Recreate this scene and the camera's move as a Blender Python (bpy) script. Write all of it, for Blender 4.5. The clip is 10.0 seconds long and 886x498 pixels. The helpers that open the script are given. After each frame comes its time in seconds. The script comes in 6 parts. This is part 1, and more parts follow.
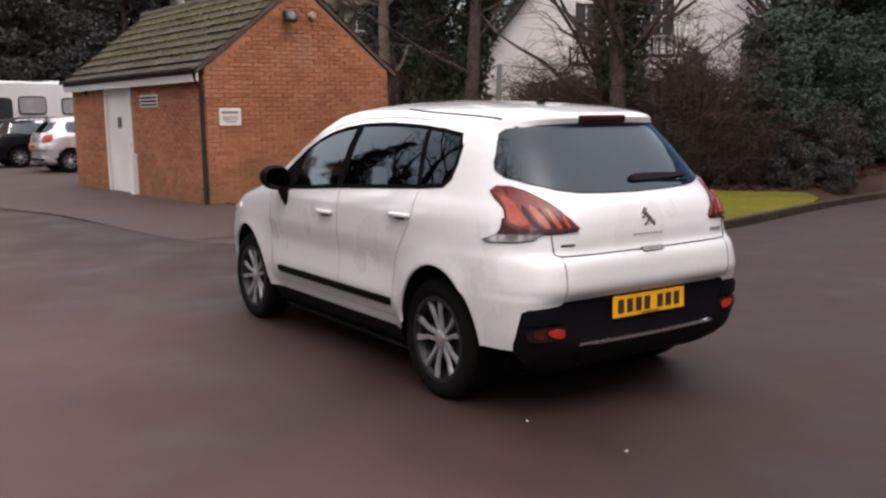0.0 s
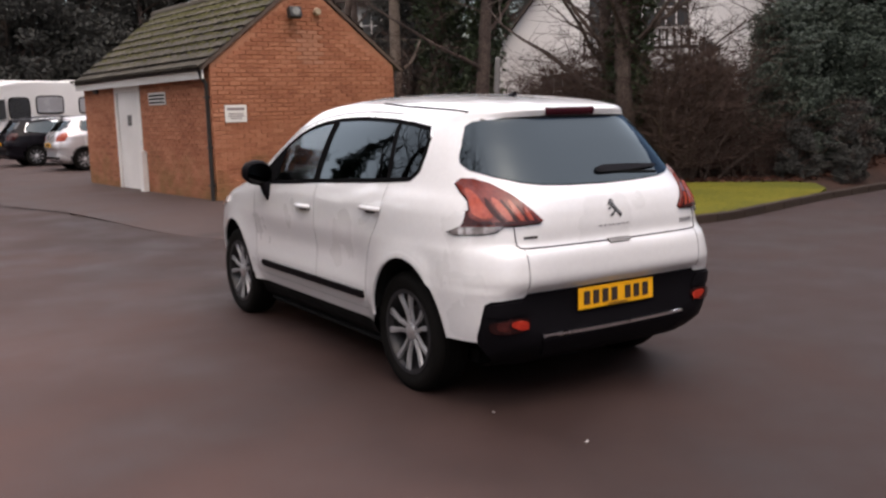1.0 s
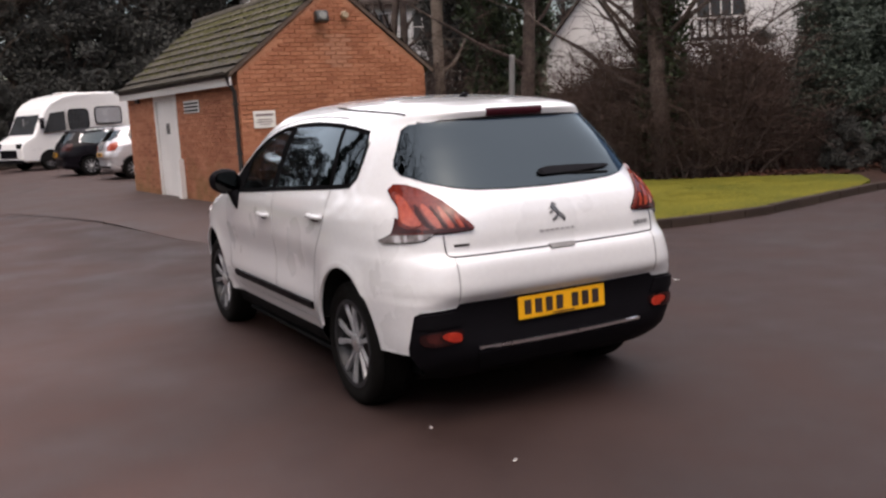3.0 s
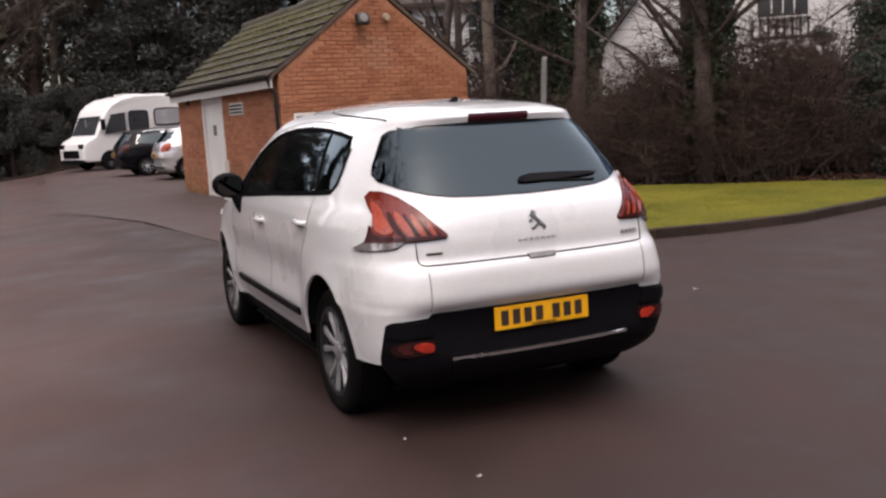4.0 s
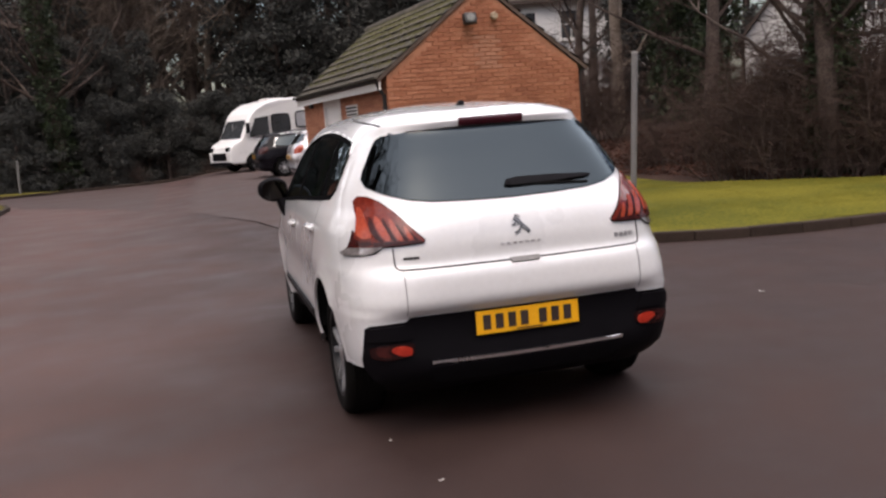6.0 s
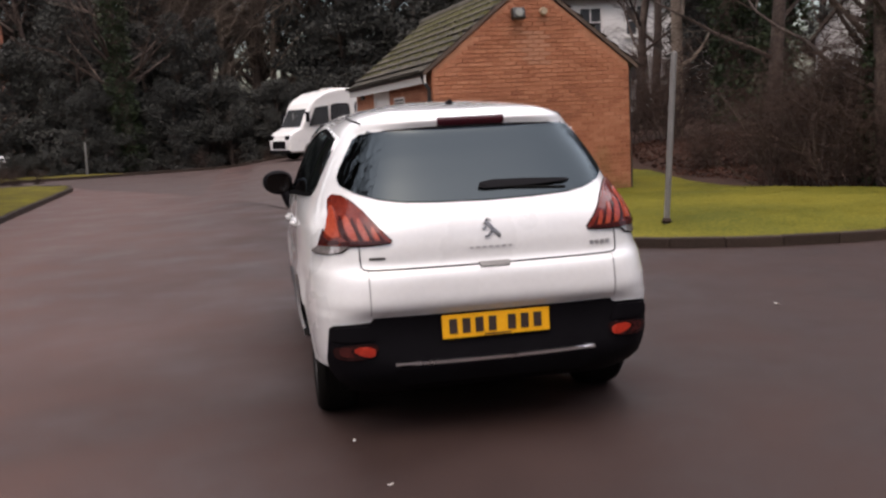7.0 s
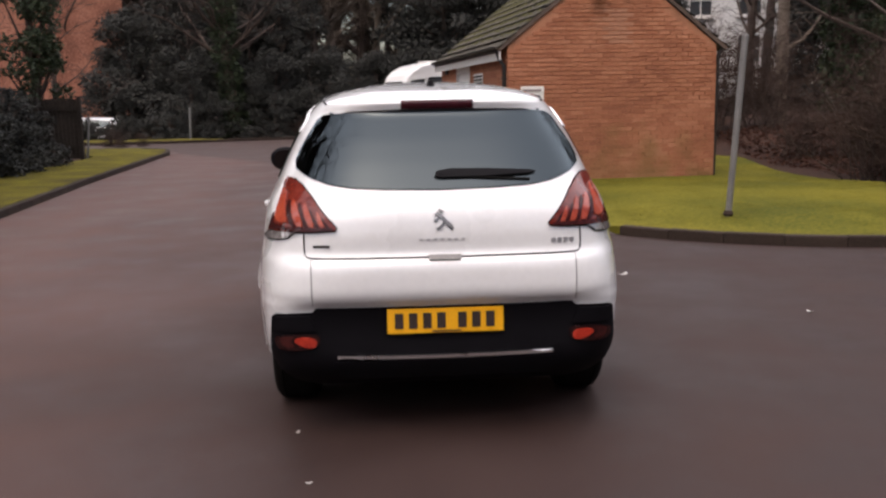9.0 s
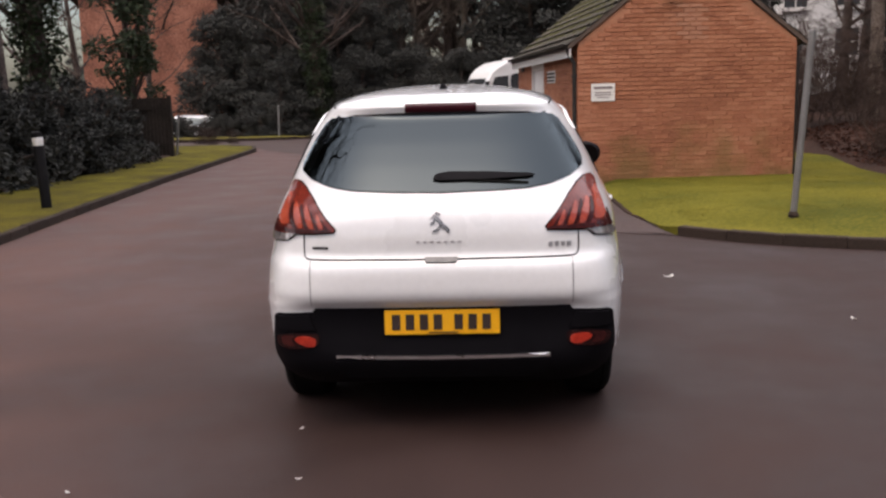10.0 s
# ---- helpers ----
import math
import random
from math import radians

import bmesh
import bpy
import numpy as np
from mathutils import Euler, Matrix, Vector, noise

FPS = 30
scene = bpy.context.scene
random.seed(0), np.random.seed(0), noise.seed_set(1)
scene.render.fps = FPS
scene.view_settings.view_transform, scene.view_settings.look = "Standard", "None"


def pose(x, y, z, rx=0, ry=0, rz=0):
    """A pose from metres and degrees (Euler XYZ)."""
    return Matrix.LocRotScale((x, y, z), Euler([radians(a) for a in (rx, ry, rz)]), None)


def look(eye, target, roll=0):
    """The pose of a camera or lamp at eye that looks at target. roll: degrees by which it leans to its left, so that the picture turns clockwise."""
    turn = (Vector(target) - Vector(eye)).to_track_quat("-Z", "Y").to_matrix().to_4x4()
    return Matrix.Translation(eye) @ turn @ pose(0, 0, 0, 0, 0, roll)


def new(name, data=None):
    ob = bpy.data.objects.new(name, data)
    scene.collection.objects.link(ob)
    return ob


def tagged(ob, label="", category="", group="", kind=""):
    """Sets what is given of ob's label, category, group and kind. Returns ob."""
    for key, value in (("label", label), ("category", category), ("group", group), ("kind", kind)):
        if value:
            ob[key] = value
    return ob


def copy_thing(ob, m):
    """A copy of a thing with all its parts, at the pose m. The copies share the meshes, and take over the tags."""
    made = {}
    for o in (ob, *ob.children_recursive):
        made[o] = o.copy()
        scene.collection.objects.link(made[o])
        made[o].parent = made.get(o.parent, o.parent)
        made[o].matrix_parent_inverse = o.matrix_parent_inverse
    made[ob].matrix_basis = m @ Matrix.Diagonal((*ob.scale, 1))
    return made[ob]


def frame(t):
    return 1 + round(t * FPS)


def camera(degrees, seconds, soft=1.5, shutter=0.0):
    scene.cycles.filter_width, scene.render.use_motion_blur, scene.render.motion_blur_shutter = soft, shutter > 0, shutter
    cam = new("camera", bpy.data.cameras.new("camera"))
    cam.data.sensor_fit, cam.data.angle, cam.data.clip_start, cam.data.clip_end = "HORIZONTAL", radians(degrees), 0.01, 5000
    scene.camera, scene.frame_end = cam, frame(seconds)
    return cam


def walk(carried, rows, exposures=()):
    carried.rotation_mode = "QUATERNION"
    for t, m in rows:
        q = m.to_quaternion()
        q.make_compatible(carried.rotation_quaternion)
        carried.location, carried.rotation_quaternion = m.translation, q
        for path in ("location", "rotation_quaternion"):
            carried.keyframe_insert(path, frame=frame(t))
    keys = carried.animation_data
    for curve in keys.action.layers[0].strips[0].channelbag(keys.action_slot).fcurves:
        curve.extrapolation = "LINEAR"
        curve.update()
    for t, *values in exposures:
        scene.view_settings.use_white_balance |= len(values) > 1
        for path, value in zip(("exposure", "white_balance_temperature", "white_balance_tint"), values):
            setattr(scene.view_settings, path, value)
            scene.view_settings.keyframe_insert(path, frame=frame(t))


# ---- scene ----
cam = camera(51.2, 10.0, soft=2.5)
PATH = [
    (0, (-3.534, -3.387, 1.543), (-2.438, -1.739, 1.258), -0.9),
    (0.5, (-3.415, -3.521, 1.537), (-2.339, -1.861, 1.245), -1.2),
    (1, (-3.309, -3.572, 1.533), (-2.254, -1.898, 1.237), -1.6),
    (1.5, (-3.158, -3.558, 1.537), (-2.123, -1.874, 1.226), -2.6),
    (2, (-2.989, -3.552, 1.541), (-1.981, -1.853, 1.23), -2.0),
    (2.5, (-2.82, -3.641, 1.525), (-1.845, -1.921, 1.224), -3.0),
    (4, (-2.215, -3.853, 1.524), (-1.41, -2.044, 1.242), -3.2),
    (4.5, (-2.015, -3.879, 1.521), (-1.278, -2.041, 1.24), -4.0),
    (5, (-1.801, -4.023, 1.52), (-1.169, -2.147, 1.235), -3.1),
    (5.5, (-1.648, -4.121, 1.51), (-1.091, -2.219, 1.241), -4.1),
    (7, (-0.997, -4.191, 1.517), (-0.642, -2.242, 1.243), -3.0),
    (7.5, (-0.808, -4.275, 1.537), (-0.522, -2.318, 1.243), -2.4),
    (8, (-0.621, -4.194, 1.512), (-0.375, -2.232, 1.213), -3.4),
    (8.5, (-0.424, -4.082, 1.537), (-0.23, -2.115, 1.235), -0.5),
    (9, (-0.257, -4.049, 1.535), (-0.134, -2.079, 1.216), -1.1),
    (9.5, (-0.005, -4.105, 1.549), (0.024, -2.13, 1.235), -1.0),
    (10, (0.171, -4.086, 1.56), (0.094, -2.114, 1.237), -1.4),
]
walk(cam, [(t, look(eye, target, roll)) for t, eye, target, roll in PATH],
     exposures=[(0.0, 1.52, 6780, 17), (10.0, 1.52, 6780, 17)])

# ---- world, sun ----
world = bpy.data.worlds.new("overcast")
scene.world = world
world.use_nodes = True
wn = world.node_tree
sky = wn.nodes.new("ShaderNodeTexSky")
sky.sky_type, sky.sun_disc = "NISHITA", False
sky.sun_elevation, sky.sun_rotation = radians(60), radians(200)
sky.dust_density, sky.air_density, sky.ozone_density = 4.0, 1.2, 1.0
wn.links.new(sky.outputs[0], wn.nodes["Background"].inputs[0])
wn.nodes["Background"].inputs[1].default_value = 0.064

sun = new("sun", bpy.data.lights.new("sun", "SUN"))
sun.data.energy, sun.data.angle, sun.data.color = 1.88, radians(138), (1.0, 0.985, 0.975)
sun.matrix_world = look((0, 0, 30), (5.5, -9.6, 0.0))


# ---- materials ----
def shader(name):
    m = bpy.data.materials.new(name)
    m.use_nodes = True
    return m, m.node_tree, m.node_tree.nodes["Principled BSDF"]


def mat(name, colour, rough=0.6, metal=0.0, spread=0.25, scale=6.0, fine=60.0, bump=0.0, coat=0.0, per_object=0.0, per_island=0.0, rough_spread=0.1, spec=0.5, placed=False):
    """A principled surface with broad and fine variation in colour, gloss and relief, in metres."""
    m, t, p = shader(name)
    n, link = t.nodes, t.links
    where = n.new("ShaderNodeNewGeometry" if placed else "ShaderNodeTexCoord")
    broad, small = n.new("ShaderNodeTexNoise"), n.new("ShaderNodeTexNoise")
    broad.inputs["Scale"].default_value, broad.inputs["Detail"].default_value = scale, 5
    small.inputs["Scale"].default_value, small.inputs["Detail"].default_value = fine, 3
    for tex in (broad, small):
        link.new(where.outputs["Position" if placed else "Object"], tex.inputs["Vector"])
    mix = n.new("ShaderNodeMath")
    mix.operation = "ADD"
    link.new(broad.outputs[0], mix.inputs[0])
    link.new(small.outputs[0], mix.inputs[1])
    last = mix.outputs[0]
    for amount, kind, socket in ((per_object, "ShaderNodeObjectInfo", "Random"), (per_island, "ShaderNodeNewGeometry", "Random Per Island")):
        if amount:
            info, add = n.new(kind), n.new("ShaderNodeMath")
            add.operation = "MULTIPLY_ADD"
            link.new(info.outputs[socket], add.inputs[0])
            add.inputs[1].default_value = amount
            link.new(last, add.inputs[2])
            last = add.outputs[0]
    ramp = n.new("ShaderNodeValToRGB")
    extra = per_object + per_island
    lo, hi = 0.72, 1.28 + extra
    scaled = n.new("ShaderNodeMapRange")
    scaled.inputs["From Min"].default_value, scaled.inputs["From Max"].default_value = lo, hi
    link.new(last, scaled.inputs["Value"])
    link.new(scaled.outputs[0], ramp.inputs[0])
    c = colour if isinstance(colour[0], tuple) else (tuple(v * (1 - spread) for v in colour), tuple(min(1, v * (1 + spread)) for v in colour))
    ramp.color_ramp.elements[0].color = (*c[0], 1)
    ramp.color_ramp.elements[-1].color = (*c[-1], 1)
    for k in range(1, len(c) - 1):
        ramp.color_ramp.elements.new(k / (len(c) - 1)).color = (*c[k], 1)
    link.new(ramp.outputs[0], p.inputs["Base Color"])
    r = n.new("ShaderNodeMapRange")
    r.inputs["To Min"].default_value, r.inputs["To Max"].default_value = max(0.02, rough - rough_spread), min(1, rough + rough_spread)
    r.inputs["From Min"].default_value, r.inputs["From Max"].default_value = 0.3, 0.7
    link.new(broad.outputs[0], r.inputs["Value"])
    link.new(r.outputs[0], p.inputs["Roughness"])
    p.inputs["Metallic"].default_value = metal
    p.inputs["Specular IOR Level"].default_value = spec
    if coat:
        p.inputs["Coat Weight"].default_value, p.inputs["Coat Roughness"].default_value = coat, 0.04
    if bump:
        b = n.new("ShaderNodeBump")
        b.inputs["Strength"].default_value, b.inputs["Distance"].default_value = bump, 0.01
        link.new(mix.outputs[0], b.inputs["Height"])
        link.new(b.outputs[0], p.inputs["Normal"])
    return m


def glass(name, tint, gloss=0.02, ior=1.55):
    """A thin pane: see-through in its tint, with a real surface gloss."""
    m, t, p = shader(name)
    n, link = t.nodes, t.links
    clear, shine, both, fres = n.new("ShaderNodeBsdfTransparent"), n.new("ShaderNodeBsdfGlossy"), n.new("ShaderNodeMixShader"), n.new("ShaderNodeLayerWeight")
    clear.inputs[0].default_value = (*tint, 1)
    shine.inputs["Roughness"].default_value = gloss
    shine.inputs["Color"].default_value = (0.75, 0.91, 1.0, 1)
    f0 = ((ior - 1) / (ior + 1)) ** 2
    curve, level = n.new("ShaderNodeMath"), n.new("ShaderNodeMath")
    curve.operation, level.operation = "POWER", "MULTIPLY_ADD"
    link.new(fres.outputs["Facing"], curve.inputs[0])
    curve.inputs[1].default_value = 5.0
    link.new(curve.outputs[0], level.inputs[0])
    level.inputs[1].default_value, level.inputs[2].default_value = 1 - f0, f0
    fres.inputs["Blend"].default_value = 0.5
    link.new(level.outputs[0], both.inputs[0])
    link.new(clear.outputs[0], both.inputs[1])
    link.new(shine.outputs[0], both.inputs[2])
    link.new(both.outputs[0], n["Material Output"].inputs["Surface"])
    return m


WHITE_PAINT = mat("white car paint", (0.635, 0.635, 0.632), 0.32, 0, 0.03, 1.5, 40, coat=1.0)
BLACK_PLASTIC = mat("black grained plastic", (0.0055, 0.0050, 0.0062), 0.5, 0, 0.2, 4, 300, 0.1, spec=0.05)
GLOSS_BLACK = mat("gloss black", (0.012, 0.012, 0.013), 0.15, 0, 0.1, 4, 60, coat=0.6)
SIDE_GLASS_DARK = glass("dark side glass", (0.006, 0.0065, 0.007), ior=1.4)
# Mirror's colour darkened to carry the reflection of dark surroundings.
MIRROR = mat("dim mirror glass", (0.03, 0.028, 0.028), 0.06, 1.0, 0.05, 8, 60, rough_spread=0.02)
FRIT_BLACK = mat("black glass edge", (0.006, 0.006, 0.0065), 0.9, 0, 0.1, 4, 60, spec=0.0)
# Grey laid on the panel gaps for the shade inside them.
SEAM = mat("shaded grey panel seam", (0.22, 0.22, 0.22), 0.8)
DARK_GAP = mat("dark gap", (0.008, 0.008, 0.008), 0.9, spec=0.1)
RUBBER = mat("tyre rubber", (0.006, 0.0055, 0.005), 0.8, 0, 0.3, 8, 120, 0.3, spec=0.08)
ALLOY = mat("brushed alloy", (0.66, 0.66, 0.67), 0.32, 0.85, 0.1, 10, 120)
SPOKE_ALLOY = mat("worn machined spoke face", (0.36, 0.36, 0.37), 0.42, 0.45, 0.2, 14, 120)
DARK_ALLOY = mat("dark grey painted alloy", (0.02, 0.02, 0.022), 0.5, 0.2, 0.2, 10, 100)
CHROME = mat("chrome", (0.80, 0.80, 0.81), 0.3, 1.0, 0.05, 10, 80, rough_spread=0.05)
BRIGHT_TRIM = mat("bright satin trim", (0.85, 0.85, 0.85), 0.3, 0.4, 0.05, 10, 80)
EMBLEM = mat("dark chrome emblem", (0.17, 0.17, 0.175), 0.25, 0.5, 0.05, 10, 80)
SILVER_LETTER = mat("satin chrome letters", (0.42, 0.42, 0.43), 0.4, 0.8, 0.05, 10, 80)
TINT_GLASS = glass("privacy glass", (0.006, 0.0065, 0.007), ior=1.6)
CLEAR_GLASS = glass("car glass", (0.55, 0.53, 0.50), ior=1.33)
BRIGHT_RED_LENS = mat("bright red lamp lens", ((0.21, 0.028, 0.015), (0.36, 0.062, 0.030)), 0.15, 0, 0.3, 9, 60, coat=0.35, spec=0.3)
RED_LENS = mat("red lamp lens", ((0.085, 0.010, 0.007), (0.16, 0.022, 0.012)), 0.12, 0, 0.3, 9, 60, coat=0.35, spec=0.3)
DARK_RED_LENS = mat("smoked red lamp lens", ((0.022, 0.005, 0.005), (0.05, 0.009, 0.008)), 0.2, 0, 0.3, 9, 60, spec=0.3)
BRAKE_LENS = mat("dark red brake lens", ((0.028, 0.004, 0.008), (0.05, 0.008, 0.012)), 0.2, 0, 0.3, 9, 60, spec=0.3)
SLOT_LENS = mat("near-black red lamp slot", ((0.022, 0.004, 0.004), (0.045, 0.008, 0.006)), 0.2, 0, 0.3, 9, 60, spec=0.25)
SMOKED_LENS = mat("smoked black lamp lens", ((0.012, 0.004, 0.004), (0.02, 0.006, 0.006)), 0.25, 0, 0.3, 9, 60, spec=0.2)
CLEAR_LENS = mat("clear lamp lens", ((0.15, 0.13, 0.13), (0.32, 0.29, 0.28)), 0.1, 0.3, 0.2, 30, 90, coat=1.0)
AMBER_RED = mat("red reflector", ((0.17, 0.010, 0.007), (0.40, 0.035, 0.016)), 0.25, 0, 0.2, 14, 200, spec=0.3)
PLATE_YELLOW = mat("yellow plate", (0.76, 0.37, 0.008), 0.35, 0, 0.06, 8, 90)
SEAT_CLOTH = mat("dark seat cloth", (0.03, 0.03, 0.033), 0.9, 0, 0.3, 6, 300, 0.3)
INTERIOR = mat("dark cabin plastic", (0.025, 0.025, 0.027), 0.7, 0, 0.2, 5, 150)
ASPHALT = mat("uneven-toned brownish tarmac", ((0.0225, 0.0124, 0.0106), (0.0305, 0.0170, 0.0144), (0.041, 0.0236, 0.0200)), 0.68, 0, 0.2, 1.1, 130, 0.3, rough_spread=0.15, spec=0.22)


def graded_across(m, x0, x1, pale, dark):
    """Grades the tarmac's base colour unevenly in x: paler at x0, darker at x1."""
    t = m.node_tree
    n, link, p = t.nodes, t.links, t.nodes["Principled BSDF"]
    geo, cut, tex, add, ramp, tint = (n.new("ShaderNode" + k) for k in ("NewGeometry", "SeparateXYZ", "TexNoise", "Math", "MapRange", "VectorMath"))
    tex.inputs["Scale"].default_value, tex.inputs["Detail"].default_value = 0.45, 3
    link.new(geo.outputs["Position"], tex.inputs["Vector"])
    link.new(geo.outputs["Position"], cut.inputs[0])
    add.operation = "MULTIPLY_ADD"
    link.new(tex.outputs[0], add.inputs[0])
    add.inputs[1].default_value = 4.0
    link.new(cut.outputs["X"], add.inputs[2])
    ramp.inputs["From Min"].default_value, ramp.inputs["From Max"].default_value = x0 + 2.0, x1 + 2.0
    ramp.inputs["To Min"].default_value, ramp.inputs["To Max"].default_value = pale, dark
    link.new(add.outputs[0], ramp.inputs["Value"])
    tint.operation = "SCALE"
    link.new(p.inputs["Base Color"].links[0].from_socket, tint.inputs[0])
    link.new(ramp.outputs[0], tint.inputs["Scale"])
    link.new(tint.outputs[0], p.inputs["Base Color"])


# Base colour brighter to the left of the car, darker to the right.
graded_across(ASPHALT, -4.4, -0.6, 2.85, 0.95)
FORECOURT = mat("bluish worn tarmac", ((0.041, 0.0268, 0.0238), (0.074, 0.0495, 0.0440)), 0.7, 0, 0.2, 0.8, 130, 0.3, spec=0.2)
KERB = mat("weathered concrete kerb", ((0.018, 0.012, 0.009), (0.044, 0.030, 0.023)), 0.95, 0, 0.3, 1.6, 40, 0.6, per_object=0.4, spec=0.2, placed=True)
GRASS = mat("mossy lawn", ((0.055, 0.060, 0.010), (0.100, 0.092, 0.013), (0.150, 0.128, 0.019)), 0.95, 0, 0.3, 0.55, 24, 0.0, spec=0.05)
VERGE_GRASS = mat("patchy mossy verge", ((0.045, 0.034, 0.014), (0.09, 0.076, 0.014), (0.15, 0.13, 0.02)), 0.95, 0, 0.3, 1.2, 30, 0.0, spec=0.05)
BLADES = mat("grass blades", ((0.056, 0.066, 0.011), (0.098, 0.092, 0.013), (0.150, 0.128, 0.019)), 0.95, 0, 0.3, 0.55, 30, per_island=0.3, spec=0.05)
EARTH = mat("earth and leaf litter", ((0.016, 0.010, 0.008), (0.036, 0.021, 0.016), (0.060, 0.031, 0.022)), 1.0, 0, 0.3, 0.7, 18, 0.9, spec=0.1)
BRICK = mat("orange-red facing brick", ((0.175, 0.064, 0.037), (0.35, 0.139, 0.076), (0.48, 0.219, 0.130)), 0.9, 0, 0.2, 0.9, 40, 0.5, per_object=0.35, spec=0.2, placed=True)
BRICK_REST = mat("orange-red brick in bulk", ((0.175, 0.064, 0.037), (0.35, 0.139, 0.076), (0.48, 0.219, 0.130)), 0.9, 0, 0.2, 0.9, 40, 0.5, per_island=0.35, spec=0.2, placed=True)
BRICK_PALE = mat("paler repaired brick", ((0.32, 0.145, 0.09), (0.46, 0.225, 0.14)), 0.9, 0, 0.2, 0.9, 40, 0.5, per_island=0.35, spec=0.2, placed=True)
ROOF_MOSS = mat("green roof moss", ((0.040, 0.039, 0.017), (0.086, 0.081, 0.034)), 0.95, 0, 0.3, 5, 60, 0.5, per_island=0.6, spec=0.05)
VERGE_MORTAR = mat("weathered verge mortar", ((0.075, 0.055, 0.045), (0.15, 0.11, 0.09)), 0.95, 0, 0.3, 3, 40, 0.5, spec=0.1, placed=True)
MORTAR = mat("mortar", (0.38, 0.175, 0.104), 0.95, 0, 0.25, 3, 80, 0.4, spec=0.1)
ROOF_TILE = mat("mossy grey-brown roof tile", ((0.030, 0.026, 0.021), (0.062, 0.054, 0.042), (0.105, 0.092, 0.070)), 0.95, 0, 0.2, 0.9, 30, 0.6, per_object=0.4, spec=0.15, placed=True)
OFF_WHITE = mat("off-white painted timber", ((0.60, 0.58, 0.55), (0.76, 0.74, 0.71)), 0.6, 0, 0.1, 1.5, 50, 0.1)
GREY_PAINT = mat("grey galvanised steel", ((0.12, 0.115, 0.11), (0.19, 0.183, 0.175)), 0.55, 0.2, 0.1, 3, 60)
BLACK_PAINT = mat("black paint", (0.02, 0.018, 0.017), 0.5, 0, 0.2, 4, 60)
SIGN_WHITE = mat("white sign enamel", (0.72, 0.70, 0.66), 0.4, 0, 0.05, 4, 60)
SIGN_INK = mat("faded sign ink", (0.22, 0.18, 0.18), 0.7, spec=0.2)
BOLLARD_BLACK = mat("matt black plastic", (0.008, 0.0075, 0.008), 0.8, 0, 0.2, 4, 60, spec=0.1)
INK = mat("dark sign ink", (0.035, 0.024, 0.02), 0.6, spec=0.2)


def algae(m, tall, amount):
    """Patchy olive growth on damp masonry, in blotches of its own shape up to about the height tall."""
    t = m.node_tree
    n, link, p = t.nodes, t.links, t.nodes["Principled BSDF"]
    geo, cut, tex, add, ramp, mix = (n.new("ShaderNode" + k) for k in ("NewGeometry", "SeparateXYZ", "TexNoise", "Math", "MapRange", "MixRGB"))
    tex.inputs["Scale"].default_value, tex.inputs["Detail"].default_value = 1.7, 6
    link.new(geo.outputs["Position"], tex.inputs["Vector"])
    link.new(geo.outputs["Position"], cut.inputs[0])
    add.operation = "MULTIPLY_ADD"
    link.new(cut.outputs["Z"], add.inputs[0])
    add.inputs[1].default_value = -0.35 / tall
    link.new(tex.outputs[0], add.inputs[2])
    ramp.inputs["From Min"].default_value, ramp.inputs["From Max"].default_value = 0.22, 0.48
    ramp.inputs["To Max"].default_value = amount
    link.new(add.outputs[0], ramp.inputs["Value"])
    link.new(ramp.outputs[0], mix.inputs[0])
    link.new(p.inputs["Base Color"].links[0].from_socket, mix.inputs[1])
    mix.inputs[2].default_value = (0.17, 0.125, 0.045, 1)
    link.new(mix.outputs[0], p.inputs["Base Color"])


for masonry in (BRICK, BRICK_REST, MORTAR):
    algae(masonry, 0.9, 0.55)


# ---- building helpers ----
def link_mesh(name, bm, material, smooth=False, label=""):
    me = bpy.data.meshes.new(name)
    bm.normal_update()
    bm.to_mesh(me)
    bm.free()
    me.materials.append(material)
    if smooth:
        me.shade_smooth()
        me.set_sharp_from_angle(angle=radians(42))
    ob = new(name, me)
    if label:
        ob["label"] = label
    return ob


def part(name, bm, material, parent, label="", smooth=False):
    """Links a bmesh as one mesh object under a thing or a part, in the thing's own space."""
    ob = link_mesh(name, bm, material, smooth, label)
    ob.parent = parent
    return ob


def thing(name, label, category, group="", at=None):
    ob = tagged(new(name), label, category, group)
    ob.empty_display_size = 0.2
    if at is not None:
        ob.matrix_basis = at
    return ob


def structure(ob, label, category=""):
    return tagged(ob, label, category or ob.name.split("_")[0], kind="structure")


def box(bm, lo, hi, m=None, bevel=0.0):
    made = bmesh.ops.create_cube(bm, size=1)["verts"]
    size = [b - a for a, b in zip(lo, hi)]
    mid = [(a + b) / 2 for a, b in zip(lo, hi)]
    bmesh.ops.transform(bm, matrix=Matrix.LocRotScale(mid, None, size), verts=made)
    if bevel:
        edges = list({e for v in made for e in v.link_edges})
        made = bmesh.ops.bevel(bm, geom=edges, offset=bevel, segments=2, affect="EDGES", profile=0.6)["verts"]
    if m is not None:
        bmesh.ops.transform(bm, matrix=m, verts=made)
    return made


def boxed(lo, hi, m=None, bevel=0.0):
    bm = bmesh.new()
    box(bm, lo, hi, m, bevel)
    return bm


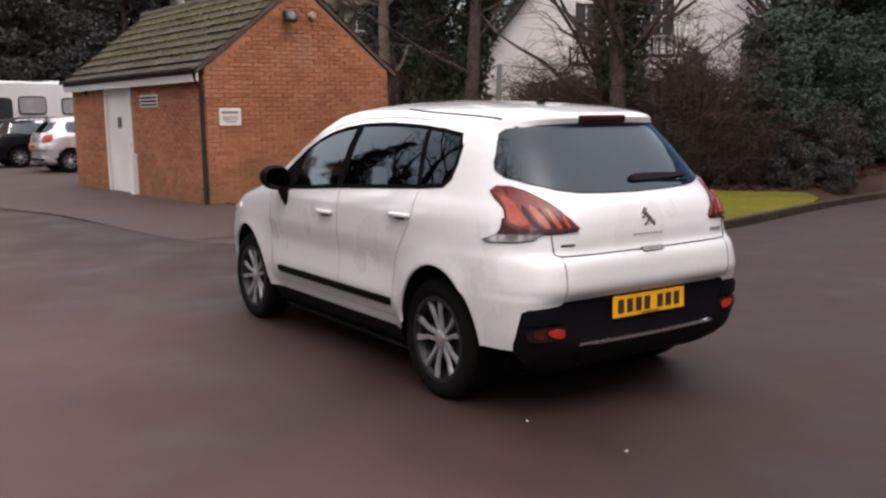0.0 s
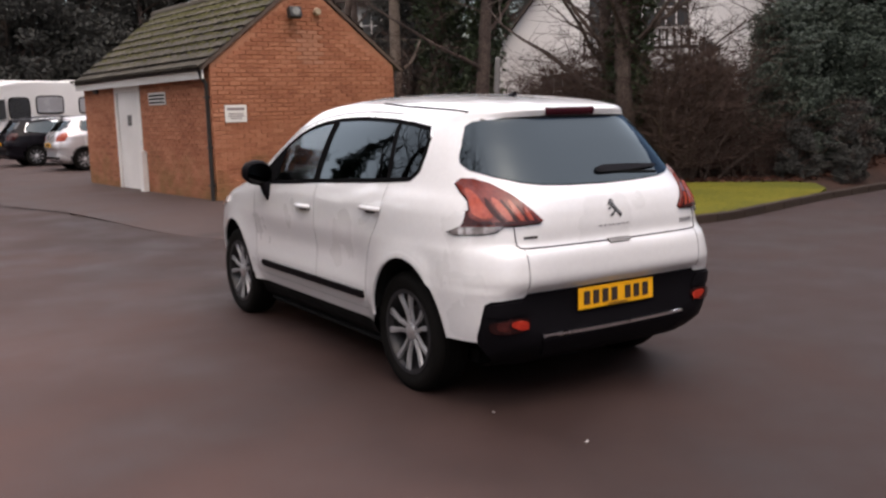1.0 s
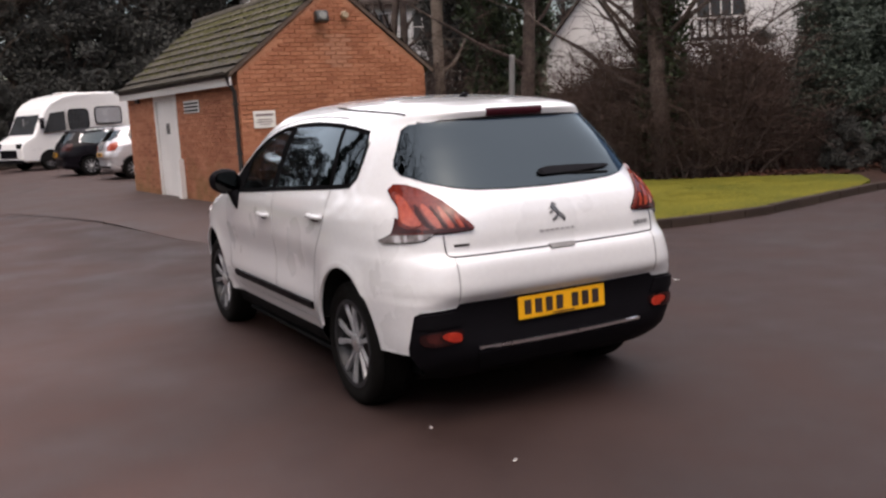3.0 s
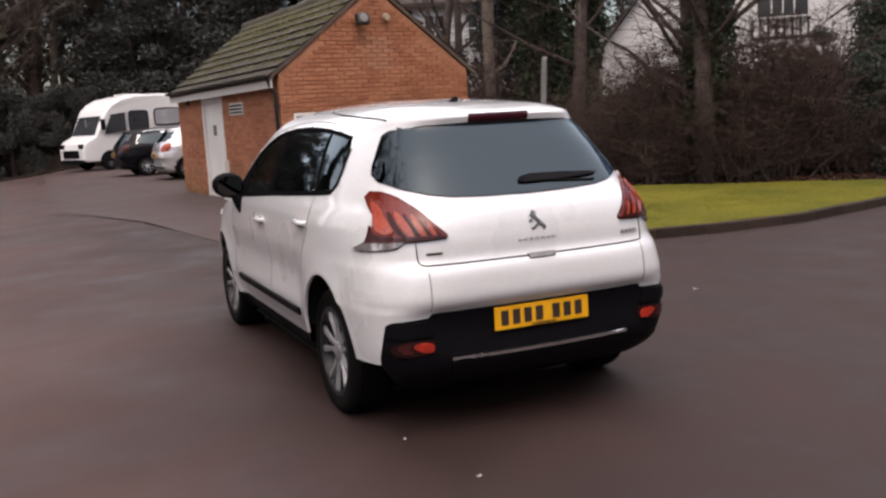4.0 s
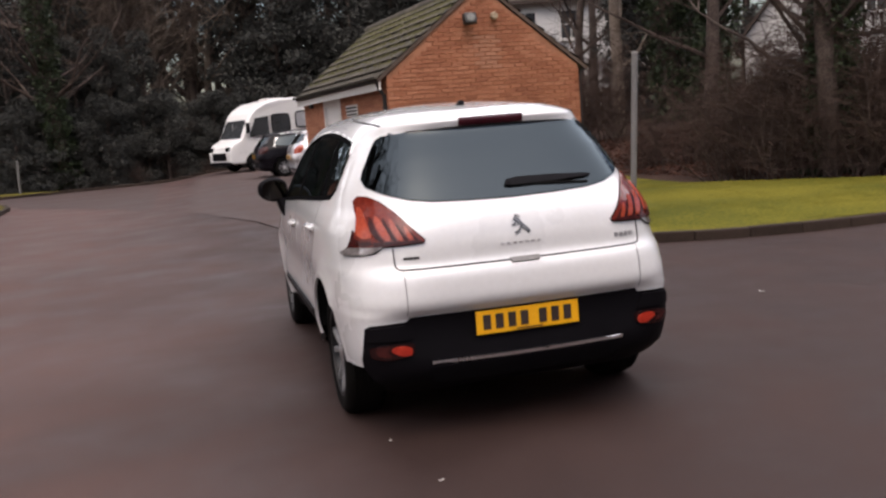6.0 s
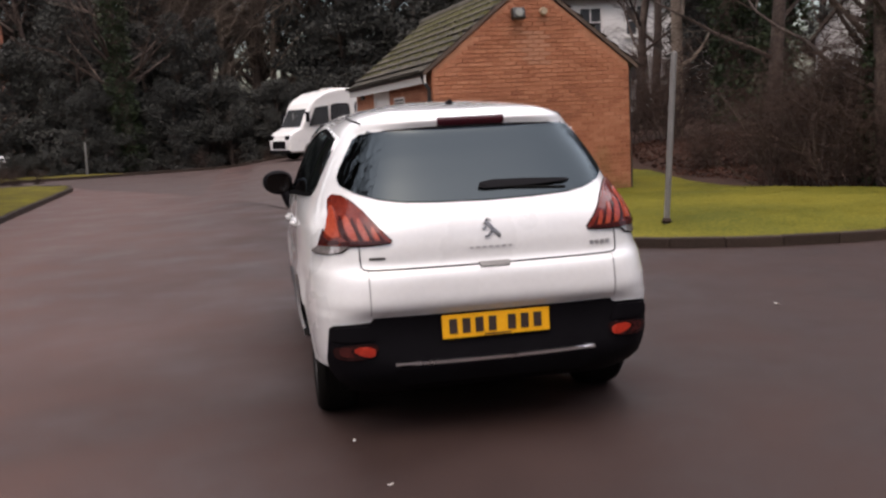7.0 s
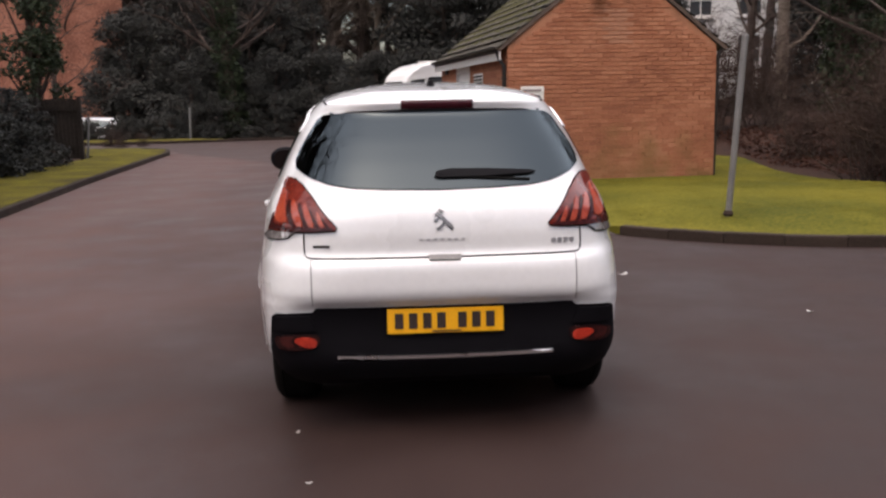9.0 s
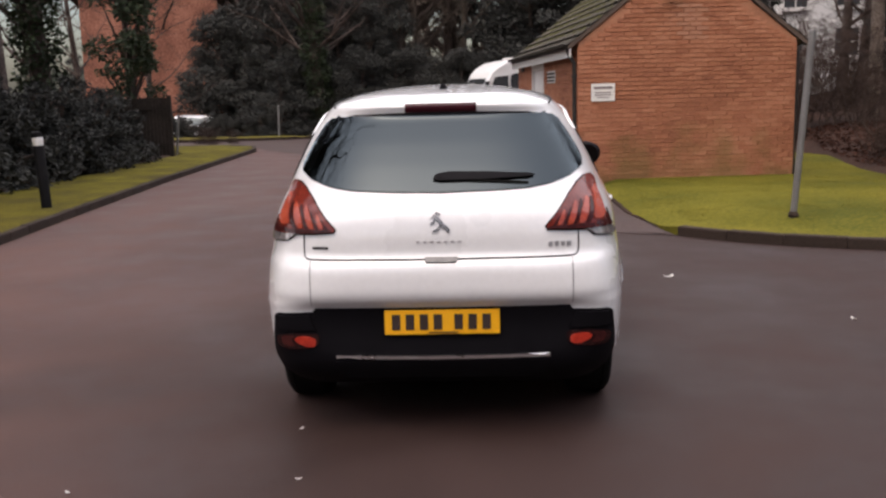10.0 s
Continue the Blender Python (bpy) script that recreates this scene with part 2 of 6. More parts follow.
def lathe(profile, steps=32, axis="Z"):
    """A turned shape from (radius, height) pairs."""
    bm = bmesh.new()
    rings = []
    for r, h in profile:
        ring = []
        for k in range(steps):
            a = 2 * math.pi * k / steps
            p = (r * math.cos(a), r * math.sin(a), h)
            ring.append(bm.verts.new(p if axis == "Z" else (h, p[0], p[1]) if axis == "X" else (p[0], h, p[1])))
        rings.append(ring)
    for a, b in zip(rings, rings[1:]):
        for k in range(steps):
            bm.faces.new((a[k], a[(k + 1) % steps], b[(k + 1) % steps], b[k]))
    bmesh.ops.recalc_face_normals(bm, faces=bm.faces)
    return bm


def tube(points, radius, sides=8, cap=True, bm=None):
    """A round bar along points; radius is a number or one for each point."""
    bm = bm or bmesh.new()
    points = [Vector(p) for p in points]
    radii = radius if isinstance(radius, (list, tuple)) else [radius] * len(points)
    rings = []
    for i, p in enumerate(points):
        d = (points[min(i + 1, len(points) - 1)] - points[max(i - 1, 0)]).normalized()
        side = d.cross(Vector((0.13, 0.31, 0.94))).normalized()
        up = side.cross(d)
        rings.append([bm.verts.new(p + radii[i] * (math.cos(2 * math.pi * k / sides) * side + math.sin(2 * math.pi * k / sides) * up)) for k in range(sides)])
    for a, b in zip(rings, rings[1:]):
        for k in range(sides):
            bm.faces.new((a[k], a[(k + 1) % sides], b[(k + 1) % sides], b[k]))
    if cap:
        bm.faces.new(rings[0][::-1])
        bm.faces.new(rings[-1])
    return bm


def sheet(outline, place, step=0.05, thick=0.0, holes=()):
    """A flat outline in (u, v), cut along a grid and laid by place(u, v, lift) onto a surface, with a thickness."""
    bm = bmesh.new()
    bm.faces.new([bm.verts.new((u, v, 0)) for u, v in outline])
    for k in (0, 1):
        lo, hi = min(p[k] for p in outline), max(p[k] for p in outline)
        for i in range(1, int((hi - lo) / step) + 1):
            at = lo + i * step
            if at < hi - 1e-4:
                co, no = [0, 0, 0], [0, 0, 0]
                co[k], no[k] = at, 1
                bmesh.ops.bisect_plane(bm, geom=bm.verts[:] + bm.edges[:] + bm.faces[:], dist=1e-5, plane_co=co, plane_no=no)
    if holes:
        doomed = [f for f in bm.faces if any(inside(*f.calc_center_median().xy, h) for h in holes)]
        bmesh.ops.delete(bm, geom=doomed, context="FACES")
    bmesh.ops.triangulate(bm, faces=[f for f in bm.faces if len(f.verts) > 4])
    if thick:
        made = bmesh.ops.extrude_face_region(bm, geom=bm.faces[:])["geom"]
        upper = {v for v in made if isinstance(v, bmesh.types.BMVert)}
        top = next(f for f in made if isinstance(f, bmesh.types.BMFace))
        mid = top.calc_center_median()
        way = Vector(place(mid.x, mid.y, 1.0)) - Vector(place(mid.x, mid.y, 0.0))
        for v in bm.verts:
            v.co = place(v.co.x, v.co.y, thick if v in upper else 0.0)
        bmesh.ops.recalc_face_normals(bm, faces=bm.faces)
        top.normal_update()
        if top.normal.dot(way) < 0:
            bmesh.ops.reverse_faces(bm, faces=bm.faces)
        return bm
    else:
        for v in bm.verts:
            v.co = place(v.co.x, v.co.y, 0.0)
    bmesh.ops.recalc_face_normals(bm, faces=bm.faces)
    return bm


def inside(x, y, poly):
    hit = False
    for (x0, y0), (x1, y1) in zip(poly, poly[1:] + poly[:1]):
        if (y0 > y) != (y1 > y) and x < (x1 - x0) * (y - y0) / (y1 - y0) + x0:
            hit = not hit
    return hit


def rounded(points, times=2):
    """The outline with its corners cut round."""
    for _ in range(times):
        out = []
        for (x0, y0), (x1, y1) in zip(points, points[1:] + points[:1]):
            out += [(0.78 * x0 + 0.22 * x1, 0.78 * y0 + 0.22 * y1), (0.22 * x0 + 0.78 * x1, 0.22 * y0 + 0.78 * y1)]
        points = out
    return points


def grown(points, by):
    """The outline moved outwards by a distance (inwards if negative)."""
    area = sum(x0 * y1 - x1 * y0 for (x0, y0), (x1, y1) in zip(points, points[1:] + points[:1]))
    turn = 1 if area > 0 else -1
    out = []
    for i, (x, y) in enumerate(points):
        a, b = Vector(points[i - 1]), Vector(points[(i + 1) % len(points)])
        d = (b - a).normalized()
        out.append((x + turn * by * d.y, y - turn * by * d.x))
    return out


def dense(points, step=0.025, closed=True):
    """The outline with points added along its edges."""
    out = []
    for a, b in zip(points, points[1:] + (points[:1] if closed else [])):
        n = max(1, round(math.dist(a, b) / step))
        out += [(a[0] + (b[0] - a[0]) * k / n, a[1] + (b[1] - a[1]) * k / n) for k in range(n)]
    return out if closed else out + [points[-1]]


def rim_strip(points, width, place, thick, closed=True, across=1):
    """A narrow band along an outline in (u, v), laid by place(); across: steps over its width."""
    lines = [grown(points, width * (k / across - 0.5)) for k in range(across + 1)]
    bm = bmesh.new()
    rows = [[bm.verts.new(place(u, v, h)) for u, v in line] for line, h in [(lines[0], 0)] + [(line, thick) for line in lines] + [(lines[-1], 0)]]
    count = len(points) if closed else len(points) - 1
    for a, b in zip(rows, rows[1:] + rows[:1]):
        for k in range(count):
            j = (k + 1) % len(points)
            bm.faces.new((a[k], a[j], b[j], b[k]))
    bmesh.ops.recalc_face_normals(bm, faces=bm.faces)
    return bm


# ---- the ground ----
def smooth01(v):
    v = min(1.0, max(0.0, v))
    return v * v * (3 - 2 * v)


def ground_z(x, y):
    """The tarmac rises a little towards the small building and the parking bays."""
    return (0.10 * smooth01((y - 8) / 4) + 0.15 * smooth01((y - 13) / 18)) * smooth01((x + 3.0) / 2.8) * smooth01((48 - y) / 10)


KERB_RIGHT = [(2.35, 6.05), (2.85, 5.55), (3.4, 5.17), (4.1, 4.85), (5.1, 4.64), (6.5, 4.66), (7.8, 4.96), (9.4, 5.36), (11.8, 5.72), (18, 6.9), (30, 10.0), (60, 18)]
LAWN_EDGE = [(2.35, 6.0), (2.28, 6.7), (2.15, 8.0), (2.12, 10.0), (2.2, 11.95)]
KERB_LEFT = [(-5.0, -30), (-5.0, -6), (-5.1, 2), (-5.35, 6.3), (-5.65, 9.3), (-6.13, 14.6), (-6.84, 25.2), (-7.25, 26.9), (-8.4, 28.0), (-12, 28.5), (-40, 31)]
KERB_FAR = [(-40, 37.5), (-13, 33.6), (-10.5, 33.2), (-8, 33.9), (-4, 35.3), (-1.0, 36.8), (1.5, 39), (4, 42)]
ROAD = [(-60, -60), (60, -60)] + KERB_RIGHT[::-1] + LAWN_EDGE[1:] + [(5.6, 12.3), (5.3, 18.0), (7.6, 19.5), (7.6, 40)] + KERB_FAR[::-1] + KERB_LEFT[::-1] + [(-60, -30)]

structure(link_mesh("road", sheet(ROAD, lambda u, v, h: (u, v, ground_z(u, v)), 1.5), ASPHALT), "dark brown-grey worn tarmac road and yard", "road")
APRON = [(1.75, 6.45), (0.95, 7.0), (0.35, 8.1), (-0.05, 9.6), (-0.55, 12.0), (-1.6, 16), (-3.6, 21), (-6.6, 25.6), (-7.2, 27.2), (-8.3, 28.2), (-12, 28.7), (-12, 33.3), (-10.5, 33.1), (-8, 33.8), (-4, 35.2), (-1.0, 36.7), (1.5, 38.8), (7.5, 38.8), (7.5, 19.6), (5.2, 18.1), (5.4, 12.6), (2.2, 12.05), (2.1, 10.0), (2.13, 8.0), (2.26, 6.7), (2.28, 6.2)]
structure(link_mesh("pavement", sheet(APRON, lambda u, v, h: (u, v, ground_z(u, v) + 0.005), 1.0), FORECOURT), "lighter bluish-grey tarmac forecourt and parking bay", "pavement")
structure(link_mesh("trim_edging", rim_strip([(2.33, 6.05), (2.0, 6.22), (1.7, 6.42), (1.3, 6.7), (0.95, 7.0), (0.6, 7.55), (0.35, 8.1), (0.12, 8.8), (-0.05, 9.6), (-0.3, 10.8), (-0.5, 11.8)], 0.07, lambda u, v, h: (u, v, ground_z(u, v) - 0.05 + h), 0.058, False), FORECOURT), "flush worn concrete edging strip in the tarmac", "edging")


def earth_z(x, y):
    near = -0.06
    bank = 1.5 * smooth01((x - 10.5) / 9) * smooth01((y - 5) / 4) + 0.9 * smooth01((y - 13.5) / 9) * smooth01((x - 6.0) / 4)
    bank += 0.22 * smooth01((x - 7.2) / 1.6) * smooth01((y - 6.0) / 1.5)
    left = 0.35 * smooth01((-8 - x) / 6) * smooth01((27 - y) / 4)
    dip = -0.42 * smooth01(1.6 - math.hypot(x + 12.6, y - 40.0) / 3.5)
    return near + dip + bank * 0.8 + left + 0.04 * noise.noise((x * 0.7, y * 0.7, 0))


bm = bmesh.new()
steps = [-900, -400, -160, -90, -60] + [-45 + 1.5 * k for k in range(61)] + [60, 90, 160, 400, 900]
grid = [[bm.verts.new((x, y + 15, earth_z(x, y + 15) if abs(x) < 60 and abs(y) < 60 else -0.06)) for x in steps] for y in steps]
for a, b in zip(grid, grid[1:]):
    for k in range(len(a) - 1):
        bm.faces.new((a[k], a[k + 1], b[k + 1], b[k]))
for v in bm.verts:
    if inside(v.co.x, v.co.y, ROAD) or min(math.hypot(v.co.x - p[0], v.co.y - p[1]) for p in ROAD) < 1.2:
        v.co.z = min(v.co.z, -0.12)
structure(link_mesh("ground", bm, EARTH, True), "dark earth with brown leaf litter", "ground")


def lawn_z(u, v):
    near = min(math.hypot(u - (a[0] + (b[0] - a[0]) * k / 5), v - (a[1] + (b[1] - a[1]) * k / 5)) for a, b in zip(LAWN_EDGE, LAWN_EDGE[1:]) for k in range(6))
    low = 0.085 * (1 - smooth01(near / 0.5)) * smooth01((v - 5.9) / 0.8)
    crown = 0.075 * smooth01((v - 5.2) / 1.5) * smooth01((u - 2.6) / 1.5) * smooth01((11.4 - v) / 2.6)
    return 0.104 - low + crown + 0.02 * ground_z(u, v) + 0.02 * noise.noise((u * 0.8, v * 0.8, 2)) + 0.012 * noise.noise((u * 4, v * 4, 5))


LAWN = [(x + (0.06 if x < 3 else 0.0), y + 0.125) for x, y in KERB_RIGHT[:8]] + [(9.9, 5.72), (10.2, 6.15), (9.9, 6.8), (9.3, 7.3), (8.3, 8.15), (7.5, 9.1), (7.1, 10.6), (7.1, 13), (7.6, 15.2), (8.4, 19.3), (7.7, 19.3), (5.4, 17.9), (5.75, 12.3)] + LAWN_EDGE[::-1][:-1]
VERGE = [(-5.125, -29.5), (-5.225, 2), (-5.475, 6.3), (-5.775, 9.3), (-6.255, 14.6), (-6.965, 25.2), (-7.36, 26.82), (-8.45, 27.88), (-12, 28.37), (-30, 30), (-30, 28.4), (-12.5, 26.6), (-9.6, 25.6), (-8.5, 23.0), (-8.2, 15), (-8.3, 9), (-8.2, -29.5)]
FAR_VERGE = [(-30, 36.3), (-13, 33.75), (-10.5, 33.35), (-8, 34.05), (-6.5, 34.6), (-8, 36), (-10.5, 36.4), (-14, 36.6), (-30, 39)]
for name, outline, label in (("lawn_right", LAWN, "mossy yellow-green lawn beside the small building"), ("lawn_left", VERGE, "mossy grass verge along the road"), ("lawn_far", FAR_VERGE, "small grass patch at the end of the road")):
    structure(link_mesh(name, sheet(outline, lambda u, v, h: (u, v, lawn_z(u, v) - (0.16 if h == 0 else 0)), 0.45, 0.1), GRASS if name == "lawn_right" else VERGE_GRASS, True), label, "lawn")


def blade_field(name, outline, count, seed, tall=(0.004, 0.010)):
    rnd = random.Random(seed)
    xs, ys = [p[0] for p in outline], [p[1] for p in outline]
    verts, faces = [], []
    while len(faces) < count:
        x, y = rnd.uniform(min(xs), max(xs)), rnd.uniform(min(ys), max(ys))
        if not inside(x, y, outline):
            continue
        a, h, w = rnd.uniform(0, 6.28), rnd.uniform(*tall), rnd.uniform(0.004, 0.009)
        z, k = lawn_z(x, y) - 0.004, len(verts)
        lean = rnd.uniform(0.02, 0.05)
        verts += [(x - w * math.cos(a), y - w * math.sin(a), z), (x + w * math.cos(a), y + w * math.sin(a), z), (x + lean * math.sin(a), y - lean * math.cos(a), z + h)]
        faces.append((k, k + 1, k + 2))
    me = bpy.data.meshes.new(name)
    me.from_pydata(verts, [], faces)
    me.materials.append(BLADES)
    return tagged(new(name, me), "short mossy grass blades", "grass", kind="stuff")


blade_field("grass", [p for p in LAWN if p[0] < 14], 45000, 1)
blade_field("grass", VERGE[2:7] + VERGE[13:16], 9000, 2)
structure(link_mesh("lawn_edge", rim_strip(LAWN_EDGE[1:], 0.06, lambda u, v, h: (u, v, ground_z(u, v) - 0.05 + h), 0.066, False), EARTH), "earth edge of the lawn", "edging")


def resampled(line, step):
    line = [Vector(p) for p in line]
    out, carry = [line[0]], 0.0
    for a, b in zip(line, line[1:]):
        far, d = (b - a).length, (b - a).normalized()
        at = step - carry
        while at <= far:
            out.append(a + d * at)
            at += step
        carry = (carry + far) % step
    return out


def kerb_run(name, line, label, side):
    """Kerbstones 0.6 m long laid end to end; side 1 sets them to the left of the line."""
    run = structure(new(name), label, "kerb")
    stone = boxed((-0.297, -0.0625, -0.15), (0.297, 0.0625, 0.11), bevel=0.018)
    me = bpy.data.meshes.new("kerbstone")
    stone.to_mesh(me)
    stone.free()
    me.materials.append(KERB)
    points = resampled(line, 0.6)
    for a, b in zip(points, points[1:]):
        d = (b - a).normalized()
        mid = (a + b) / 2 + side * 0.0625 * Vector((-d.y, d.x))
        ob = new("kerbstone", me)
        ob.parent = run
        ob.matrix_basis = pose(mid.x, mid.y, ground_z(mid.x, mid.y) + random.uniform(-0.006, 0.006), random.uniform(-0.6, 0.6), random.uniform(-0.6, 0.6), math.degrees(math.atan2(d.y, d.x)) + random.uniform(-0.4, 0.4))


# ---- the small brick building ----
SENSOR_TAN = mat("aged tan plastic", (0.36, 0.29, 0.20), 0.5, 0, 0.15, 8, 60)
WINDOW_GREY = mat("dull lamp glass", (0.20, 0.20, 0.18), 0.25, 0, 0.1, 8, 60)
SHED = pose(1.91, 11.94, 0.0, 0, 0, 6.0)  # its x runs along the gable wall, its y along the wall with the door
W, L, EAVE, RISE = 3.80, 6.65, 2.42, 0.78
BASE = 0.02
DOOR_Y = (3.30, 4.72)
brick_building = thing("brick_building", "small orange-red brick outbuilding with a mossy tiled roof", "outbuilding", at=SHED)
T = 0.11


def gable_top(x):
    return EAVE + RISE * (W / 2 - abs(x - W / 2))


wall = bmesh.new()
for y0, y1 in ((0.006, T), (L - T, L - 0.006)):
    a = [wall.verts.new((x, y0, z)) for x, z in ((0.006, BASE - 0.1), (W - 0.006, BASE - 0.1), (W - 0.006, EAVE), (W / 2, gable_top(W / 2)), (0.006, EAVE))]
    b = [wall.verts.new((v.co.x, y1, v.co.z)) for v in a]
    wall.faces.new(a)
    wall.faces.new(b[::-1])
    for k in range(5):
        wall.faces.new((a[k], b[k], b[(k + 1) % 5], a[(k + 1) % 5]))
box(wall, (W - T, T, BASE - 0.1), (W - 0.006, L - T, EAVE))
box(wall, (0.006, T, BASE - 0.1), (T, DOOR_Y[0], EAVE))
box(wall, (0.006, DOOR_Y[1], BASE - 0.1), (T, L - T, EAVE))
box(wall, (0.006, DOOR_Y[0], 2.20), (T, DOOR_Y[1], EAVE))
bmesh.ops.recalc_face_normals(wall, faces=wall.faces)
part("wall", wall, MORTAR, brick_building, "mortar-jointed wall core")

door_1 = part("door", boxed((0.045, DOOR_Y[0] + 0.07, 0.06), (0.09, DOOR_Y[1] - 0.07, 2.08), bevel=0.006), OFF_WHITE, brick_building, "off-white painted plank door, shut")
part("door_handle", boxed((0.02, DOOR_Y[0] + 0.14, 1.0), (0.045, DOOR_Y[0] + 0.18, 1.12), bevel=0.005), GREY_PAINT, door_1)
for k in range(10):
    part("board", boxed((0.038, DOOR_Y[0] + 0.075 + 0.127 * k, 0.07), (0.0455, DOOR_Y[0] + 0.197 + 0.127 * k, 2.07), bevel=0.003), OFF_WHITE, door_1)
notice = part("notice", boxed((0.028, DOOR_Y[0] + 0.62, 1.40), (0.036, DOOR_Y[0] + 0.84, 1.62)), GREY_PAINT, door_1, "small grey notice plate on the door")
for k in range(3):
    part("bar", boxed((0.024, DOOR_Y[0] + 0.65, 1.44 + 0.055 * k), (0.0275, DOOR_Y[0] + 0.80 - 0.03 * (k % 2), 1.462 + 0.055 * k)), INK, notice)
frame_bm = bmesh.new()
box(frame_bm, (-0.012, DOOR_Y[0], 0.04), (0.09, DOOR_Y[0] + 0.07, 2.2), bevel=0.004)
box(frame_bm, (-0.012, DOOR_Y[1] - 0.07, 0.04), (0.09, DOOR_Y[1], 2.2), bevel=0.004)
box(frame_bm, (-0.012, DOOR_Y[0] + 0.07, 2.08), (0.09, DOOR_Y[1] - 0.07, 2.2), bevel=0.004)
part("door_frame", frame_bm, OFF_WHITE, brick_building)
part("door_hood", boxed((-0.05, DOOR_Y[0] - 0.08, 2.2), (-0.0125, DOOR_Y[1] + 0.12, 2.30), bevel=0.006), OFF_WHITE, brick_building, "white board over the door")
part("threshold", boxed((-0.03, DOOR_Y[0] + 0.0, 0.02), (0.1, DOOR_Y[1], 0.058), bevel=0.005), KERB, brick_building)
part("side_post", boxed((-0.12, DOOR_Y[0] - 0.20, 0.04), (-0.013, DOOR_Y[0] - 0.01, 0.90), bevel=0.008), OFF_WHITE, brick_building, "low white timber guard post by the door")

vent = part("wall_vent", boxed((-0.026, 1.95, 1.79), (-0.0165, 2.78, 2.02), bevel=0.004), OFF_WHITE, brick_building, "white louvred wall vent")
for k in range(3):
    part("slat", boxed((-0.036, 2.0, 1.815 + 0.066 * k), (-0.0265, 2.73, 1.85 + 0.066 * k), bevel=0.003), DARK_GAP, vent)
part("wall_box", boxed((-0.07, 5.65, 2.10), (-0.016, 5.88, 2.2), bevel=0.01), BLACK_PAINT, brick_building, "small dark box under the eaves")

part("fascia", boxed((-0.15, -0.02, EAVE - 0.24), (-0.125, L + 0.12, EAVE - 0.07)), SIGN_WHITE, brick_building, "off-white painted fascia board")
gut = bmesh.new()
ring = [(-0.05 * math.cos(math.pi * k / 8), -0.05 * math.sin(math.pi * k / 8)) for k in range(9)]
ends = [[gut.verts.new((-0.205 + r * s, y, EAVE - 0.01 + q * s)) for r, q in ring] for s, y in ((1, -0.06), (1, L + 0.14))]
for k in range(8):
    gut.faces.new((ends[0][k], ends[0][k + 1], ends[1][k + 1], ends[1][k]))
bmesh.ops.solidify(gut, geom=gut.faces[:], thickness=0.006)
part("gutter", gut, BLACK_PAINT, brick_building, "black half-round gutter", True)
part("downpipe", tube([(-0.165, 0.05, EAVE - 0.03), (-0.165, 0.05, EAVE - 0.12), (-0.13, 0.055, EAVE - 0.22), (-0.055, 0.06, EAVE - 0.34), (-0.055, 0.06, 1.2), (-0.055, 0.06, 0.05)], 0.036, 10), BLACK_PAINT, brick_building, "black downpipe at the corner", True)
for z in (1.85, 1.0, 0.35):
    part("pipe_clip", boxed((-0.1, 0.02, z), (0.0, 0.1, z + 0.035), bevel=0.004), BLACK_PAINT, brick_building)
part("downpipe", tube([(W + 0.15, 0.06, EAVE), (W + 0.055, 0.06, EAVE - 0.25), (W + 0.04, 0.06, 0.1)], 0.024, 10), BLACK_PAINT, brick_building, "", True)

sign = part("notice_board", boxed((0.22, -0.024, 1.435), (0.63, -0.016, 1.73), bevel=0.004), SIGN_WHITE, brick_building, "white rectangular sign with grey writing")
for z, a, b, h in ((1.64, 0.265, 0.585, 0.04), (1.57, 0.29, 0.56, 0.018), (1.53, 0.28, 0.57, 0.018), (1.49, 0.32, 0.53, 0.016)):
    part("bar", boxed((a, -0.028, z), (b, -0.0245, z + h)), SIGN_INK, sign)

flood = part("flood_light", boxed((-0.12, -0.075, -0.10), (0.12, 0.07, 0.10), bevel=0.035), BLACK_PAINT, brick_building, "dark floodlight on a bracket high on the gable", True)
flood.matrix_basis = pose(1.57, -0.20, 3.31, -14)
part("lamp_glass", lathe([(0.001, -0.086), (0.07, -0.084), (0.078, -0.0755), (0.001, -0.0755)], 20, "Y"), WINDOW_GREY, flood, "pale round lamp glass", True)
part("bracket", boxed((-0.03, 0.07, -0.03), (0.03, 0.21, 0.03), bevel=0.006), BLACK_PAINT, flood)
lamp2 = part("sensor_lamp", lathe([(0.001, 0), (0.055, 0.0), (0.075, 0.06), (0.05, 0.12), (0.001, 0.13)], 16, "Y"), SENSOR_TAN, brick_building, "small tan security sensor under the apex", True)
lamp2.matrix_basis = pose(2.10, -0.14, 3.36)

